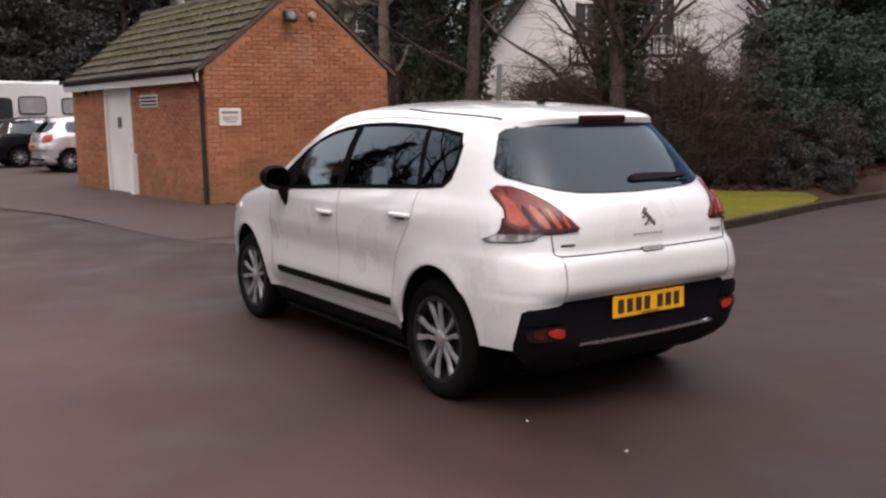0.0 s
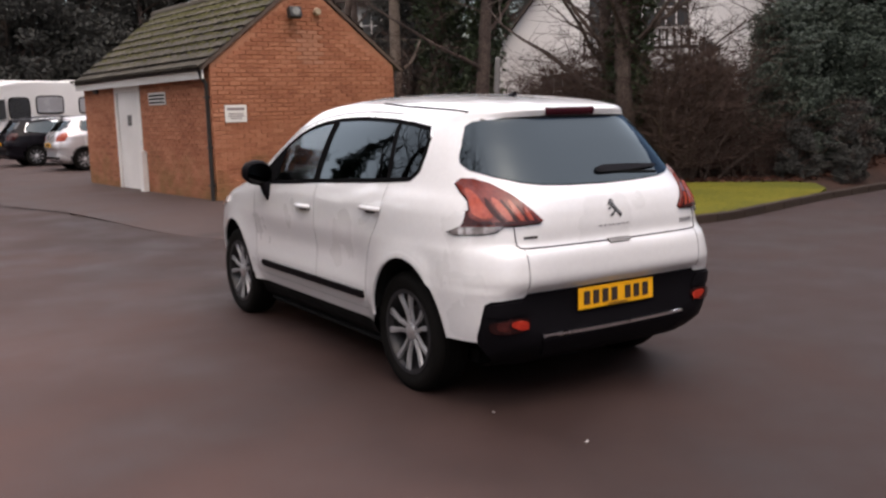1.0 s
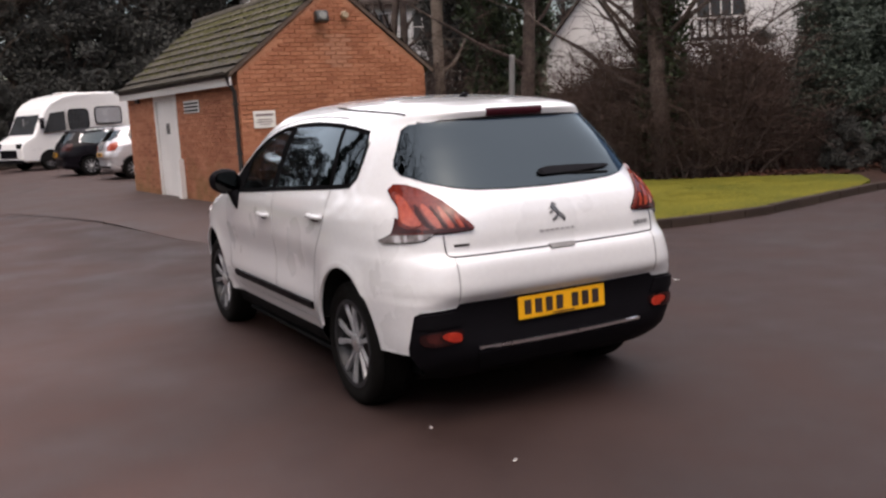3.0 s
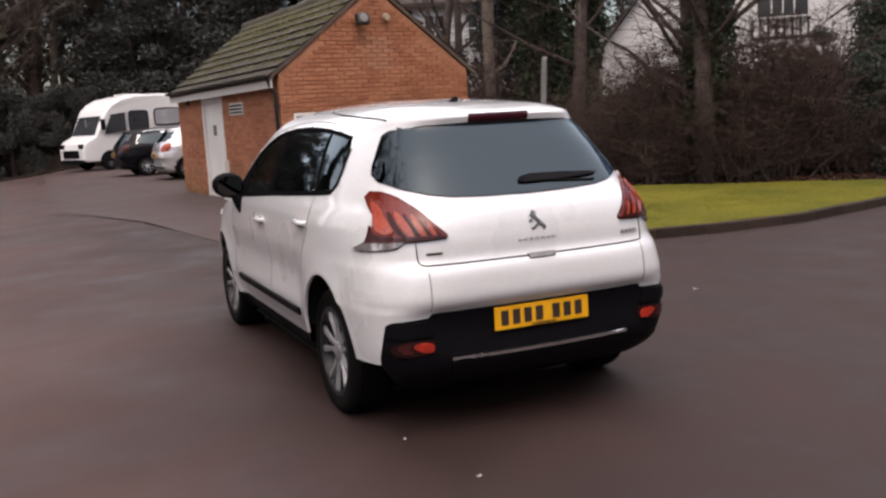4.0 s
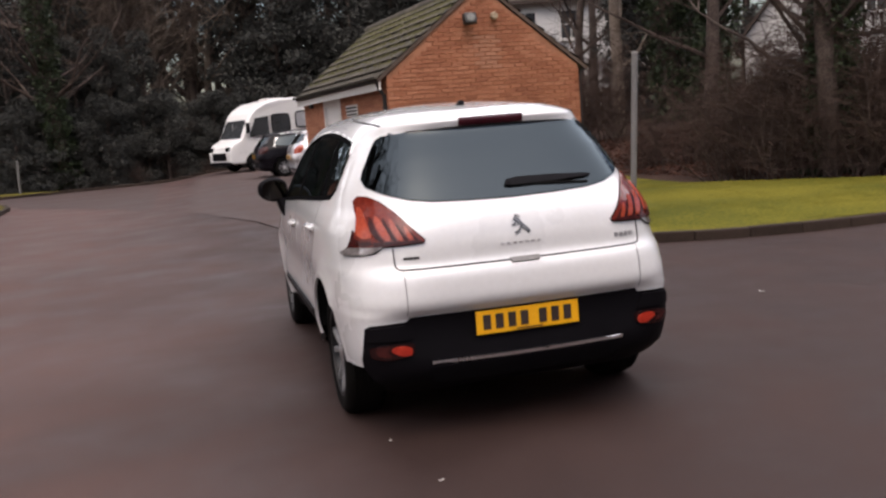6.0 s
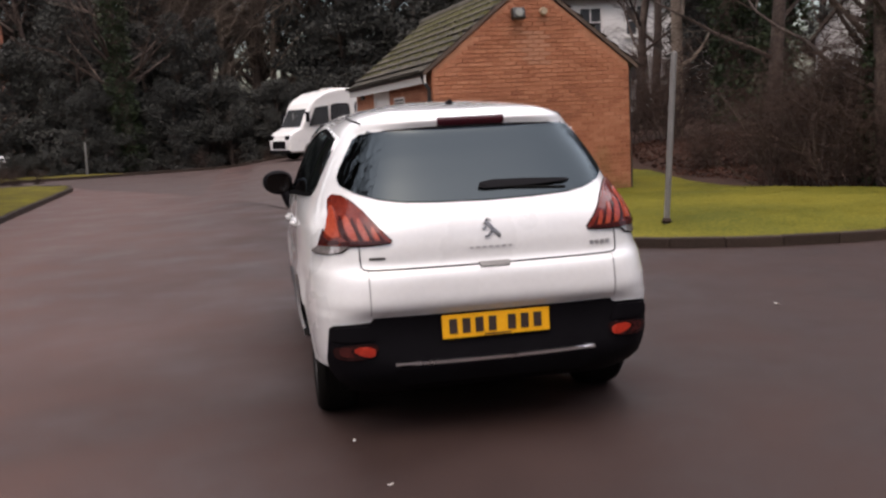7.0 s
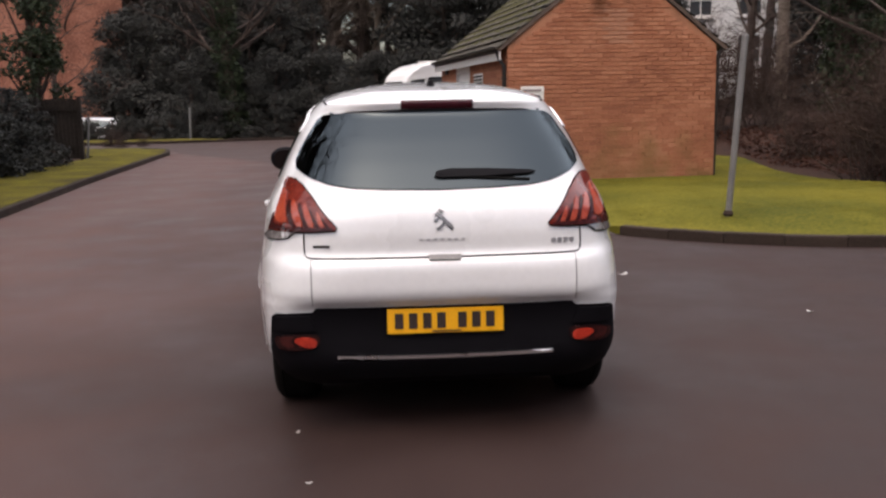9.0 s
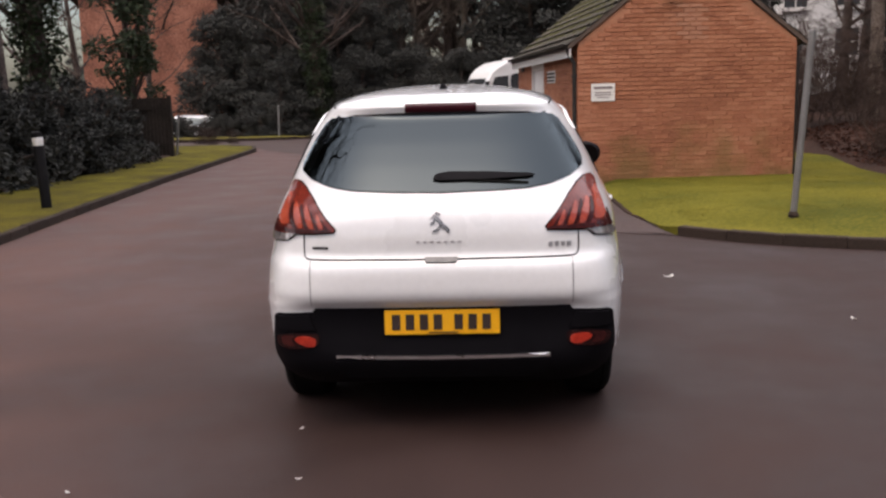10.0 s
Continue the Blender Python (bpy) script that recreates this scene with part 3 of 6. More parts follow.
# roof: battens sheet, tiles, verge and ridge
OVER = 0.16
slope = math.atan(RISE)
for side in (0, 1):
    m = pose(0 if side == 0 else W, 0, EAVE, 0, -math.degrees(slope) if side == 0 else math.degrees(slope), 0)
    sgn = 1 if side == 0 else -1
    length = (W / 2 + OVER) / math.cos(slope)
    start = -OVER / math.cos(slope)
    deck = boxed((min(sgn * start, sgn * (start + length)), -0.025, 0.02), (max(sgn * start, sgn * (start + length)), L + 0.1, 0.05), m)
    roof = part("roof", deck, BLACK_PAINT, brick_building, "pitched roof of mossy grey-brown concrete tiles")
    rows, cols = 9, 21
    row_w, col_w = length / rows, (L + 0.12) / cols
    tile = bmesh.new()
    prof = [(0.0, 0.0), (0.06, 0.010), (0.14, 0.013), (0.22, 0.010), (0.27, 0.001), (col_w, 0.0)]
    for a, b in zip(prof, prof[1:]):
        lower, upper = 0.068, 0.012
        quad = [(-0.03, a[0], a[1] + lower), (-0.03, b[0], b[1] + lower), (row_w + 0.03, b[0], b[1] + upper), (row_w + 0.03, a[0], a[1] + upper)]
        top = [tile.verts.new((sgn * x, y, z)) for x, y, z in quad]
        low = [tile.verts.new((sgn * x, y, z - 0.03)) for x, y, z in quad]
        for f in (top, low[::-1], (low[0], low[1], top[1], top[0]), (low[2], low[3], top[3], top[2])):
            tile.faces.new(f)
    bmesh.ops.remove_doubles(tile, verts=tile.verts, dist=0.0005)
    bmesh.ops.recalc_face_normals(tile, faces=tile.faces)
    me = bpy.data.meshes.new("roof_tile")
    tile.to_mesh(me)
    tile.free()
    me.materials.append(ROOF_TILE)
    for i in range(rows):
        for j in range(cols):
            ob = new("roof_tile", me)
            ob.parent = roof
            ob.matrix_basis = m @ pose(sgn * (start + i * row_w), -0.035 + j * col_w, 0.045 + random.uniform(0, 0.006), random.uniform(-0.4, 0.4), random.uniform(-0.7, 0.7), 0)
    verge = bmesh.new()
    box(verge, (min(sgn * start, sgn * (start + length)), -0.033, 0.012), (max(sgn * start, sgn * (start + length)), -0.026, 0.075), m, 0.003)
    part("verge_strip", verge, VERGE_MORTAR, brick_building, "brown mortar bedding along the gable")
for k in range(16):
    cap = lathe([(0.13, 0), (0.13, 0.44)], 12, "Y")
    piece = part("ridge_tile", cap, ROOF_TILE, brick_building, "", True)
    piece.matrix_basis = pose(W / 2, -0.1 + k * 0.44, EAVE + RISE * W / 2 + 0.03 + random.uniform(-0.006, 0.006))

# moss on the roof, thickest towards the ridge
verts, faces = [], []
mr = random.Random(8)
for k in range(4200):
    side = mr.random() < 0.75
    run = (W / 2) * (1 - mr.random() ** 2.0 * 0.97)
    y, size = mr.uniform(0.0, L), mr.uniform(0.02, 0.05) * (0.7 + 1.1 * run / (W / 2) * (0.5 + noise.noise((run * 1.3, 0.0, side * 5.0))))
    x = run if side else W - run
    z = EAVE + RISE * run + 0.128
    base, lean = len(verts), RISE * (1 if side else -1)
    verts.append((x, y, z + size * 0.45))
    for j in range(6):
        a = math.pi * j / 3 + mr.uniform(-0.3, 0.3)
        dx, dy = size * mr.uniform(0.7, 1.2) * math.cos(a), size * 1.3 * mr.uniform(0.7, 1.2) * math.sin(a)
        verts.append((x + dx, y + dy, z + lean * dx - 0.012))
    faces += [(base, base + 1 + j, base + 1 + (j + 1) % 6) for j in range(6)]
me = bpy.data.meshes.new("moss")
me.from_pydata(verts, [], faces)
me.materials.append(ROOF_MOSS)
moss = tagged(new("moss", me), "green moss cushions on the roof tiles", "moss", kind="stuff")
moss.matrix_basis = SHED


def brick_face(wall_name, wide, top, m, keep, skip, label):
    """Stretcher-bond bricks over a wall face: the lower ones near the front as parts, the rest in one mesh."""
    holder = structure(new(wall_name), label, "wall")
    holder.matrix_basis = SHED @ m
    bw, bh, g, d = 0.215, 0.065, 0.0105, 0.009
    one = boxed((0, -d, 0), (bw, 0.004, bh), bevel=0.004)
    me = bpy.data.meshes.new("brick")
    one.to_mesh(me)
    one.free()
    me.materials.append(BRICK)
    used, course = 0, 0
    z = BASE
    verts, faces, patch = [], [], [[], []]
    while z < 4.2:
        x = -0.1125 * (course % 2)
        while x < wide - 0.002:
            a, b = max(x, 0.0), min(x + bw, wide)
            zt = z + bh
            if b - a > 0.03 and zt < top(a) and zt < top(b) and not any(a < s[1] and b > s[0] and z < s[3] and zt > s[2] for s in skip):
                j = random.uniform(-0.002, 0.002)
                if wall_name == "wall_gable" and 1.78 < (a + b) / 2 < 2.2 and 2.42 < z < 2.98:
                    k = len(patch[0])
                    patch[0] += [(a, 0.004, z), (b, 0.004, z), (b, 0.004, zt), (a, 0.004, zt), (a + 0.004, -d + j, z + 0.004), (b - 0.004, -d + j, z + 0.004), (b - 0.004, -d + j, zt - 0.004), (a + 0.004, -d + j, zt - 0.004)]
                    patch[1] += [(k + 4, k + 5, k + 6, k + 7), (k, k + 1, k + 5, k + 4), (k + 1, k + 2, k + 6, k + 5), (k + 2, k + 3, k + 7, k + 6), (k + 3, k, k + 4, k + 7)]
                elif used < keep and b - a > bw - 0.001:
                    ob = new("brick", me)
                    ob.parent = holder
                    ob.matrix_basis = Matrix.Translation((a, j, z))
                    used += 1
                else:
                    k, q = len(verts), 0.004
                    verts += [(a, 0.004, z), (b, 0.004, z), (b, 0.004, zt), (a, 0.004, zt), (a + q, -d + j, z + q), (b - q, -d + j, z + q), (b - q, -d + j, zt - q), (a + q, -d + j, zt - q)]
                    faces += [(k + 4, k + 5, k + 6, k + 7), (k, k + 1, k + 5, k + 4), (k + 1, k + 2, k + 6, k + 5), (k + 2, k + 3, k + 7, k + 6), (k + 3, k, k + 4, k + 7)]
            x += bw + g
        z += bh + g
        course += 1
    me2 = bpy.data.meshes.new("brickwork")
    me2.from_pydata(verts, [], faces)
    me2.materials.append(BRICK_REST)
    ob = tagged(new("brickwork", me2), kind="stuff")
    ob.parent = holder
    if patch[0]:
        me3 = bpy.data.meshes.new("repaired_brickwork")
        me3.from_pydata(patch[0], [], patch[1])
        me3.materials.append(BRICK_PALE)
        tagged(new("repaired_brickwork", me3), kind="stuff").parent = holder
    return holder


# ---- the post on the lawn ----
post = thing("steel_post", "plain grey galvanised steel post standing in the lawn", "post", at=pose(3.68, 6.28, lawn_z(3.68, 6.28) - 0.03, 0.0, 3.8, 0))
part("pole", tube([(0, 0, -0.05), (0, 0, 2.05)], 0.036, 14), GREY_PAINT, post, "", True)
part("cap", lathe([(0.001, 2.075), (0.03, 2.07), (0.039, 2.05), (0.039, 2.03), (0.036, 2.03)], 14), GREY_PAINT, post)
part("base_collar", lathe([(0.05, 0.03), (0.06, 0.05), (0.045, 0.085), (0.036, 0.09)], 14), KERB, post)

bollard = thing("bollard", "black bollard with a pale band, standing in the verge", "bollard", at=pose(-6.2, 9.3, 0.08, 0, -2.5, 0))
part("shaft", lathe([(0.001, -0.05), (0.075, -0.05), (0.075, 0.92), (0.07, 0.93)], 18), BOLLARD_BLACK, bollard, "", True)
part("band", lathe([(0.073, 0.93), (0.076, 0.94), (0.076, 1.04), (0.073, 1.05)], 18), OFF_WHITE, bollard, "pale reflective band", True)
part("top", lathe([(0.073, 1.05), (0.078, 1.07), (0.07, 1.12), (0.001, 1.14)], 18), BOLLARD_BLACK, bollard, "", True)


marker = thing("marker_post", "slim pale marker post on the far grass", "post", at=pose(-8.3, 35.6, lawn_z(-8.3, 35.6) - 0.03, 0, 1.5, 0))
part("shaft", tube([(0, 0, -0.05), (0, 0, 1.28)], 0.045, 10), GREY_PAINT, marker, "", True)
part("cap", lathe([(0.047, 1.27), (0.05, 1.29), (0.03, 1.33), (0.001, 1.335)], 10), GREY_PAINT, marker, "", True)

SCRAPS = ((1.787, 3.73, 0.09, 20), (2.717, 2.15, 0.06, 100), (-0.696, 0.135, 0.03, 60), (-0.597, -0.46, 0.028, 10), (-1.523, -0.578, 0.03, 140))


def scrap(x, y, size, turn, label):
    """A small curled scrap lying on the tarmac."""
    bm = bmesh.new()
    grid = [[bm.verts.new((size * (i / 3 - 0.5), size * 0.6 * (j / 2 - 0.5) * (1 - 0.5 * abs(i / 1.5 - 1)), 0.002 + 0.25 * size * (i / 3 - 0.5) ** 2 * 4 * (0.4 + 0.3 * j))) for i in range(4)] for j in range(3)]
    for a, b in zip(grid, grid[1:]):
        for k in range(3):
            bm.faces.new((a[k], a[k + 1], b[k + 1], b[k]))
    bmesh.ops.solidify(bm, geom=bm.faces[:], thickness=0.002)
    ob = link_mesh("litter", bm, OFF_WHITE)
    ob.matrix_basis = pose(x, y, ground_z(x, y) + 0.004, 0, 0, turn)
    tagged(ob, label, "litter", "scraps on the tarmac")


for x, y, size, turn in SCRAPS:
    scrap(x, y, size, turn, "small pale scrap lying on the tarmac")


# ---- cars ----
# Body profile: height, rearmost point, foremost point, half width (metres, from the number plate forwards)
PROFILE = [
    (.19, .30, 4.05, .76), (.24, .14, 4.20, .83), (.32, .02, 4.31, .872), (.40, -.01, 4.335, 0.8716), (.50, .008, 4.34, 0.8815), (.60, .006, 4.335, 0.8885), (.632, -.004, 4.33, 0.8905),
    (.645, -.028, 4.33, 0.8915), (.662, -.050, 4.32, 0.8915), (.70, -.061, 4.30, 0.8915), (.79, -.057, 4.27, 0.8915), (.825, -.049, 4.24, 0.8915), (.845, -.034, 4.22, 0.8915), (.858, -.012, 4.19, 0.8895), (.95, -.010, 4.00, 0.8835), (1.02, .004, 3.66, .877),
    (1.08, .03, 3.42, .858), (1.15, .085, 3.25, .826), (1.25, .165, 3.03, .785), (1.35, .25, 2.81, .74), (1.44, .335, 2.60, .69), (1.478, .372, 2.50, .664),
    (1.494, .358, 2.44, .650), (1.530, .340, 2.34, .612), (1.555, .43, 2.27, .57), (1.58, .58, 2.18, .51), (1.605, .85, 2.08, .41), (1.625, 1.13, 2.00, .28), (1.637, 1.42, 1.92, .15), (1.641, 1.64, 1.80, .04)]


class Shape:
    """A car body as a stack of rounded slices, each a superellipse in plan."""

    def __init__(self, profile, stretch=(1, 1, 1), mid=2.2, rear=5.0, front=3.7, sculpt=None, corner=None):
        table = np.array(profile) * (stretch[2], stretch[1], stretch[1], stretch[0])
        far = np.r_[0, np.cumsum(np.abs(np.diff(table[:, 0])) + 0.35 * np.abs(np.diff(table[:, 1])))]
        at = np.linspace(0, far[-1], 170)
        fine = np.stack([np.interp(at, far, table[:, k]) for k in range(4)], 1)
        for _ in range(2):
            fine[1:-1] = 0.25 * fine[:-2] + 0.5 * fine[1:-1] + 0.25 * fine[2:]
        self.rows, self.mid, self.rear, self.front, self.tall = fine, mid * stretch[1], rear, front, stretch[2]
        self.sculpt = sculpt or (lambda y, z: 0.0)
        self.corner = corner or (lambda z: 0.0)

    def at(self, z):
        y0, y1, w = (float(np.interp(z, self.rows[:, 0], self.rows[:, k])) for k in (1, 2, 3))
        yc = min(max(self.mid, y0 + 0.1), y1 - 0.1) if y1 - y0 > 0.5 else (y0 + y1) / 2
        return y0, y1, w, yc

    def power(self, z):
        """How square the rear corners are in plan: squarer at the bumper than at the glass."""
        return float(np.interp(z / self.tall, (0.60, 0.80, 1.12), (self.rear * 1.62, self.rear * 1.32, self.rear)))

    def slice(self, z, count):
        y0, y1, w, yc = self.at(z)
        rear = self.power(z)
        a = np.linspace(0, math.pi / 2, 400)
        s, c = np.sin(a), np.cos(a)
        xs = np.r_[w * s ** (2 / rear), (w * c ** (2 / self.front))[1:]]
        ys = np.r_[yc - (yc - y0) * c ** (2 / rear), (yc + (y1 - yc) * s ** (2 / self.front))[1:]]
        far = np.r_[0, np.cumsum(np.hypot(np.diff(xs), np.diff(ys)))]
        t = np.linspace(0, far[-1], count)
        xs, ys = np.interp(t, far, xs), np.interp(t, far, ys)
        ys = ys - self.corner(z) * np.clip((xs / w - 0.60) / 0.30, 0, 1) * np.clip((yc - ys) / (yc - y0), 0, 1)
        flank = np.clip((xs - 0.55 * w) / (0.3 * w + 1e-6), 0, 1)
        return xs + flank * np.array([self.sculpt(y, z) for y in ys]), ys

    def side(self, y, z):
        y0, y1, w, yc = self.at(z)
        y0 -= self.corner(z)
        span, n = (yc - y0, self.power(z)) if y < yc else (y1 - yc, self.front)
        return w * max(0.0, 1 - min(1.0, abs(y - yc) / span) ** n) ** (1 / n) + self.sculpt(y, z)

    def back(self, x, z):
        y0, y1, w, yc = self.at(z)
        n = self.power(z)
        reach = max(0.0, 1 - min(0.999, abs(x) / w) ** n) ** (1 / n)
        return yc - (yc - y0 + self.corner(z) * min(1.0, max(0.0, (abs(x) / w - 0.60) / 0.30))) * reach

    def nose(self, x, z):
        y0, y1, w, yc = self.at(z)
        return yc + (y1 - yc) * max(0.0, 1 - min(0.999, abs(x) / w) ** self.front) ** (1 / self.front)

    def _lifted(self, p, q, r, lift, out):
        n = (q - p).cross(r - p).normalized()
        if n.dot(out) < 0:
            n = -n
        return p + lift * n

    def on_side(self, sign, base=0.0):
        def place(y, z, h):
            p, q, r = (Vector((sign * self.side(a, b), a, b)) for a, b in ((y, z), (y + 0.01, z), (y, z + 0.01)))
            return self._lifted(p, q, r, base + h, Vector((sign, 0, 0)))
        return place

    def on_back(self, base=0.0):
        def place(x, z, h):
            p, q, r = (Vector((a, self.back(a, b), b)) for a, b in ((x, z), (x + 0.008, z), (x, z + 0.008)))
            return self._lifted(p, q, r, base + h, Vector((0, -1, 0)))
        return place

    def on_nose(self, base=0.0):
        def place(x, z, h):
            p, q, r = (Vector((a, self.nose(a, b), b)) for a, b in ((x, z), (x + 0.008, z), (x, z + 0.008)))
            return self._lifted(p, q, r, base + h, Vector((0, 1, 0)))
        return place

    def shell(self, around, heights, keep):
        """The shell's faces for which keep(centre) holds, both sides."""
        bm = bmesh.new()
        rings = []
        for z in heights:
            xs, ys = self.slice(z, around)
            rings.append([bm.verts.new((x, y, z)) for x, y in zip(xs, ys)] + [bm.verts.new((-x, y, z)) for x, y in zip(xs[-2:0:-1], ys[-2:0:-1])])
        for a, b in zip(rings, rings[1:]):
            for k in range(len(a)):
                j = (k + 1) % len(a)
                mid = (a[k].co + a[j].co + b[k].co + b[j].co) / 4
                if keep(mid):
                    bm.faces.new((a[k], a[j], b[j], b[k]))
        if keep(rings[-1][0].co):
            bm.faces.new(rings[-1])
        bmesh.ops.delete(bm, geom=[v for v in bm.verts if not v.link_faces], context="VERTS")
        bmesh.ops.recalc_face_normals(bm, faces=bm.faces)
        return bm


def mirrored(points, sign):
    return [(sign * x, z) for x, z in points] if sign < 0 else points


def wheel(parent, at, sign, radius=0.335, rim=0.235, width=0.215, spokes=5):
    """A road wheel that faces sign along x: tyre, rim, paired spokes, hub cap."""
    hub = part("wheel", lathe([(rim - 0.03, -0.09), (rim - 0.025, 0.02), (rim - 0.012, 0.07), (rim + 0.002, 0.094), (rim + 0.002, 0.1), (rim - 0.02, 0.1)], 40, "X"), DARK_ALLOY, parent, "machined alloy road wheel", True)
    hub.matrix_basis = Matrix.Translation(at) @ (Matrix.Identity(4) if sign > 0 else Matrix.Rotation(math.pi, 4, "Z"))
    h = width / 2
    tyre = [(rim - 0.005, -h + 0.02), (rim + 0.03, -h), (radius - 0.03, -h), (radius - 0.006, -h + 0.02), (radius, -h + 0.045)]
    for k in range(4):
        x0 = -h + 0.05 + k * (width - 0.1) / 4
        tyre += [(radius, x0), (radius, x0 + 0.026), (radius - 0.008, x0 + 0.028), (radius - 0.008, x0 + 0.032)]
    tyre += [(radius, h - 0.045), (radius - 0.006, h - 0.02), (radius - 0.03, h), (rim + 0.035, h), (rim + 0.012, h - 0.008), (rim, h - 0.012)]
    part("tyre", lathe(tyre, 48, "X"), RUBBER, hub, "black rubber tyre", True)
    part("rim_lip", lathe([(rim - 0.014, 0.092), (rim - 0.012, 0.1015), (rim + 0.003, 0.1015), (rim + 0.004, 0.092)], 40, "X"), DARK_ALLOY, hub, "", True)
    part("brake_disc", lathe([(0.001, 0.0), (0.14, 0.0), (0.14, 0.02), (0.001, 0.02)], 24, "X"), DARK_ALLOY, hub)
    part("rim_well", lathe([(0.001, -0.05), (rim - 0.03, -0.05), (rim - 0.03, -0.04), (0.001, -0.04)], 24, "X"), DARK_GAP, hub)
    for k in range(spokes):
        for lean in (-1, 1):
            bm = bmesh.new()
            pts = []
            for r, off, wide, x in ((0.045, 0.017, 0.013, 0.075), (0.12, 0.026, 0.0125, 0.082), (rim - 0.055, 0.048, 0.0175, 0.088), (rim - 0.012, 0.060, 0.0215, 0.09)):
                pts.append((r, lean * off, wide, x))
            rings = []
            for r, off, wide, x in pts:
                rings.append([bm.verts.new(p) for p in ((x, off - wide * 0.7, r), (x, off + wide * 0.7, r), (x - 0.016, off + wide, r), (x - 0.016, off - wide, r))])
            for p, q in zip(rings, rings[1:]):
                for i in range(4):
                    bm.faces.new((p[i], p[(i + 1) % 4], q[(i + 1) % 4], q[i]))
            bm.faces.new(rings[0][::-1])
            bm.faces.new(rings[-1])
            bmesh.ops.transform(bm, matrix=Matrix.Rotation(2 * math.pi * k / spokes + 0.2, 4, "X"), verts=bm.verts)
            bmesh.ops.recalc_face_normals(bm, faces=bm.faces)
            part("spoke", bm, SPOKE_ALLOY, hub, "")
        pocket = boxed((0.055, -0.03, 0.08), (0.066, 0.03, rim - 0.02), Matrix.Rotation(2 * math.pi * k / spokes + 0.2, 4, "X"), 0.004)
        part("spoke_inset", pocket, DARK_GAP, hub)
    part("hub_cap", lathe([(0.05, 0.06), (0.05, 0.08), (0.035, 0.088), (0.001, 0.09)], 20, "X"), ALLOY, hub, "", True)
    for k in range(5):
        a = 2 * math.pi * k / 5
        part("wheel_nut", lathe([(0.010, 0.06), (0.010, 0.084), (0.001, 0.084)], 6, "X"), DARK_ALLOY, hub).matrix_basis = Matrix.Translation((0, 0.037 * math.cos(a), 0.037 * math.sin(a)))
    return hub


car = thing("car", "white compact crossover car with privacy glass, parked on the tarmac", "car", at=pose(0.0, 0, 0))
ARCHES = ((0.695, 0.372, 0.437), (3.34, 0.395, 0.43))  # middle, half length, height over the hub
AXLES = (0.757, 3.37)
HUB_Z = 0.33


def flank_relief(y, z):
    """Hollow doors over a ledge, tucked-in sills, and a slight flare round each wheel arch."""
    if z > 1.0:
        return 0.0
    doors = smooth01((y - 0.95) / 0.3) * smooth01((3.05 - y) / 0.3)
    out = -0.020 * doors * math.exp(-((z - 0.69) / 0.11) ** 2) + 0.006 * doors * math.exp(-((z - 0.53) / 0.05) ** 2)
    out -= 0.055 * doors * smooth01((0.485 - z) / 0.20)
    for a, b, c in ARCHES:
        r = math.hypot((y - a) / b, (z - HUB_Z) / c)
        if 0.45 < y < 3.7:
            out += 0.012 * math.exp(-((r - 1.0) / 0.14) ** 2)
    return out


def corner_fill(z):
    """The bumper's corners stay flush under the bulge that crosses the tail."""
    return 0.042 * smooth01((0.664 - z) / 0.034) * smooth01((z - 0.33) / 0.16)


S = Shape(PROFILE, sculpt=flank_relief, corner=corner_fill)
SIDE_GLASS = [(0.735, 1.172), (0.69, 1.215), (0.69, 1.29), (0.708, 1.385), (0.74, 1.44), (0.90, 1.463), (1.08, 1.480), (1.30, 1.492), (1.55, 1.498), (1.80, 1.492), (2.02, 1.472),
              (2.18, 1.44), (2.33, 1.39), (2.48, 1.315), (2.62, 1.225), (2.78, 1.115), (2.82, 1.062), (2.70, 1.062), (2.2, 1.09), (1.8, 1.115), (1.2, 1.145), (0.88, 1.162)]
REAR_GLASS = [(-0.40, 1.157), (-0.22, 1.148), (0.0, 1.144), (0.22, 1.148), (0.40, 1.157), (0.50, 1.172), (0.60, 1.202), (0.660, 1.235), (0.664, 1.262), (0.648, 1.30), (0.608, 1.37), (0.566, 1.438), (0.535, 1.460), (0.47, 1.469),
              (0.2, 1.476), (0, 1.477), (-0.2, 1.476), (-0.47, 1.469), (-0.535, 1.460), (-0.566, 1.438), (-0.608, 1.37), (-0.648, 1.30), (-0.664, 1.262), (-0.660, 1.235), (-0.60, 1.202), (-0.50, 1.172)]
WINDSCREEN = [(-0.70, 1.09), (0.70, 1.09), (0.66, 1.20), (0.58, 1.36), (0.50, 1.47), (0.0, 1.5), (-0.50, 1.47), (-0.58, 1.36), (-0.66, 1.20)]
REAR_HOLE = grown(REAR_GLASS, -0.013)


def in_arch(y, z):
    return any(math.hypot((y - a) / b, (z - HUB_Z) / c) < 1 for a, b, c in ARCHES)


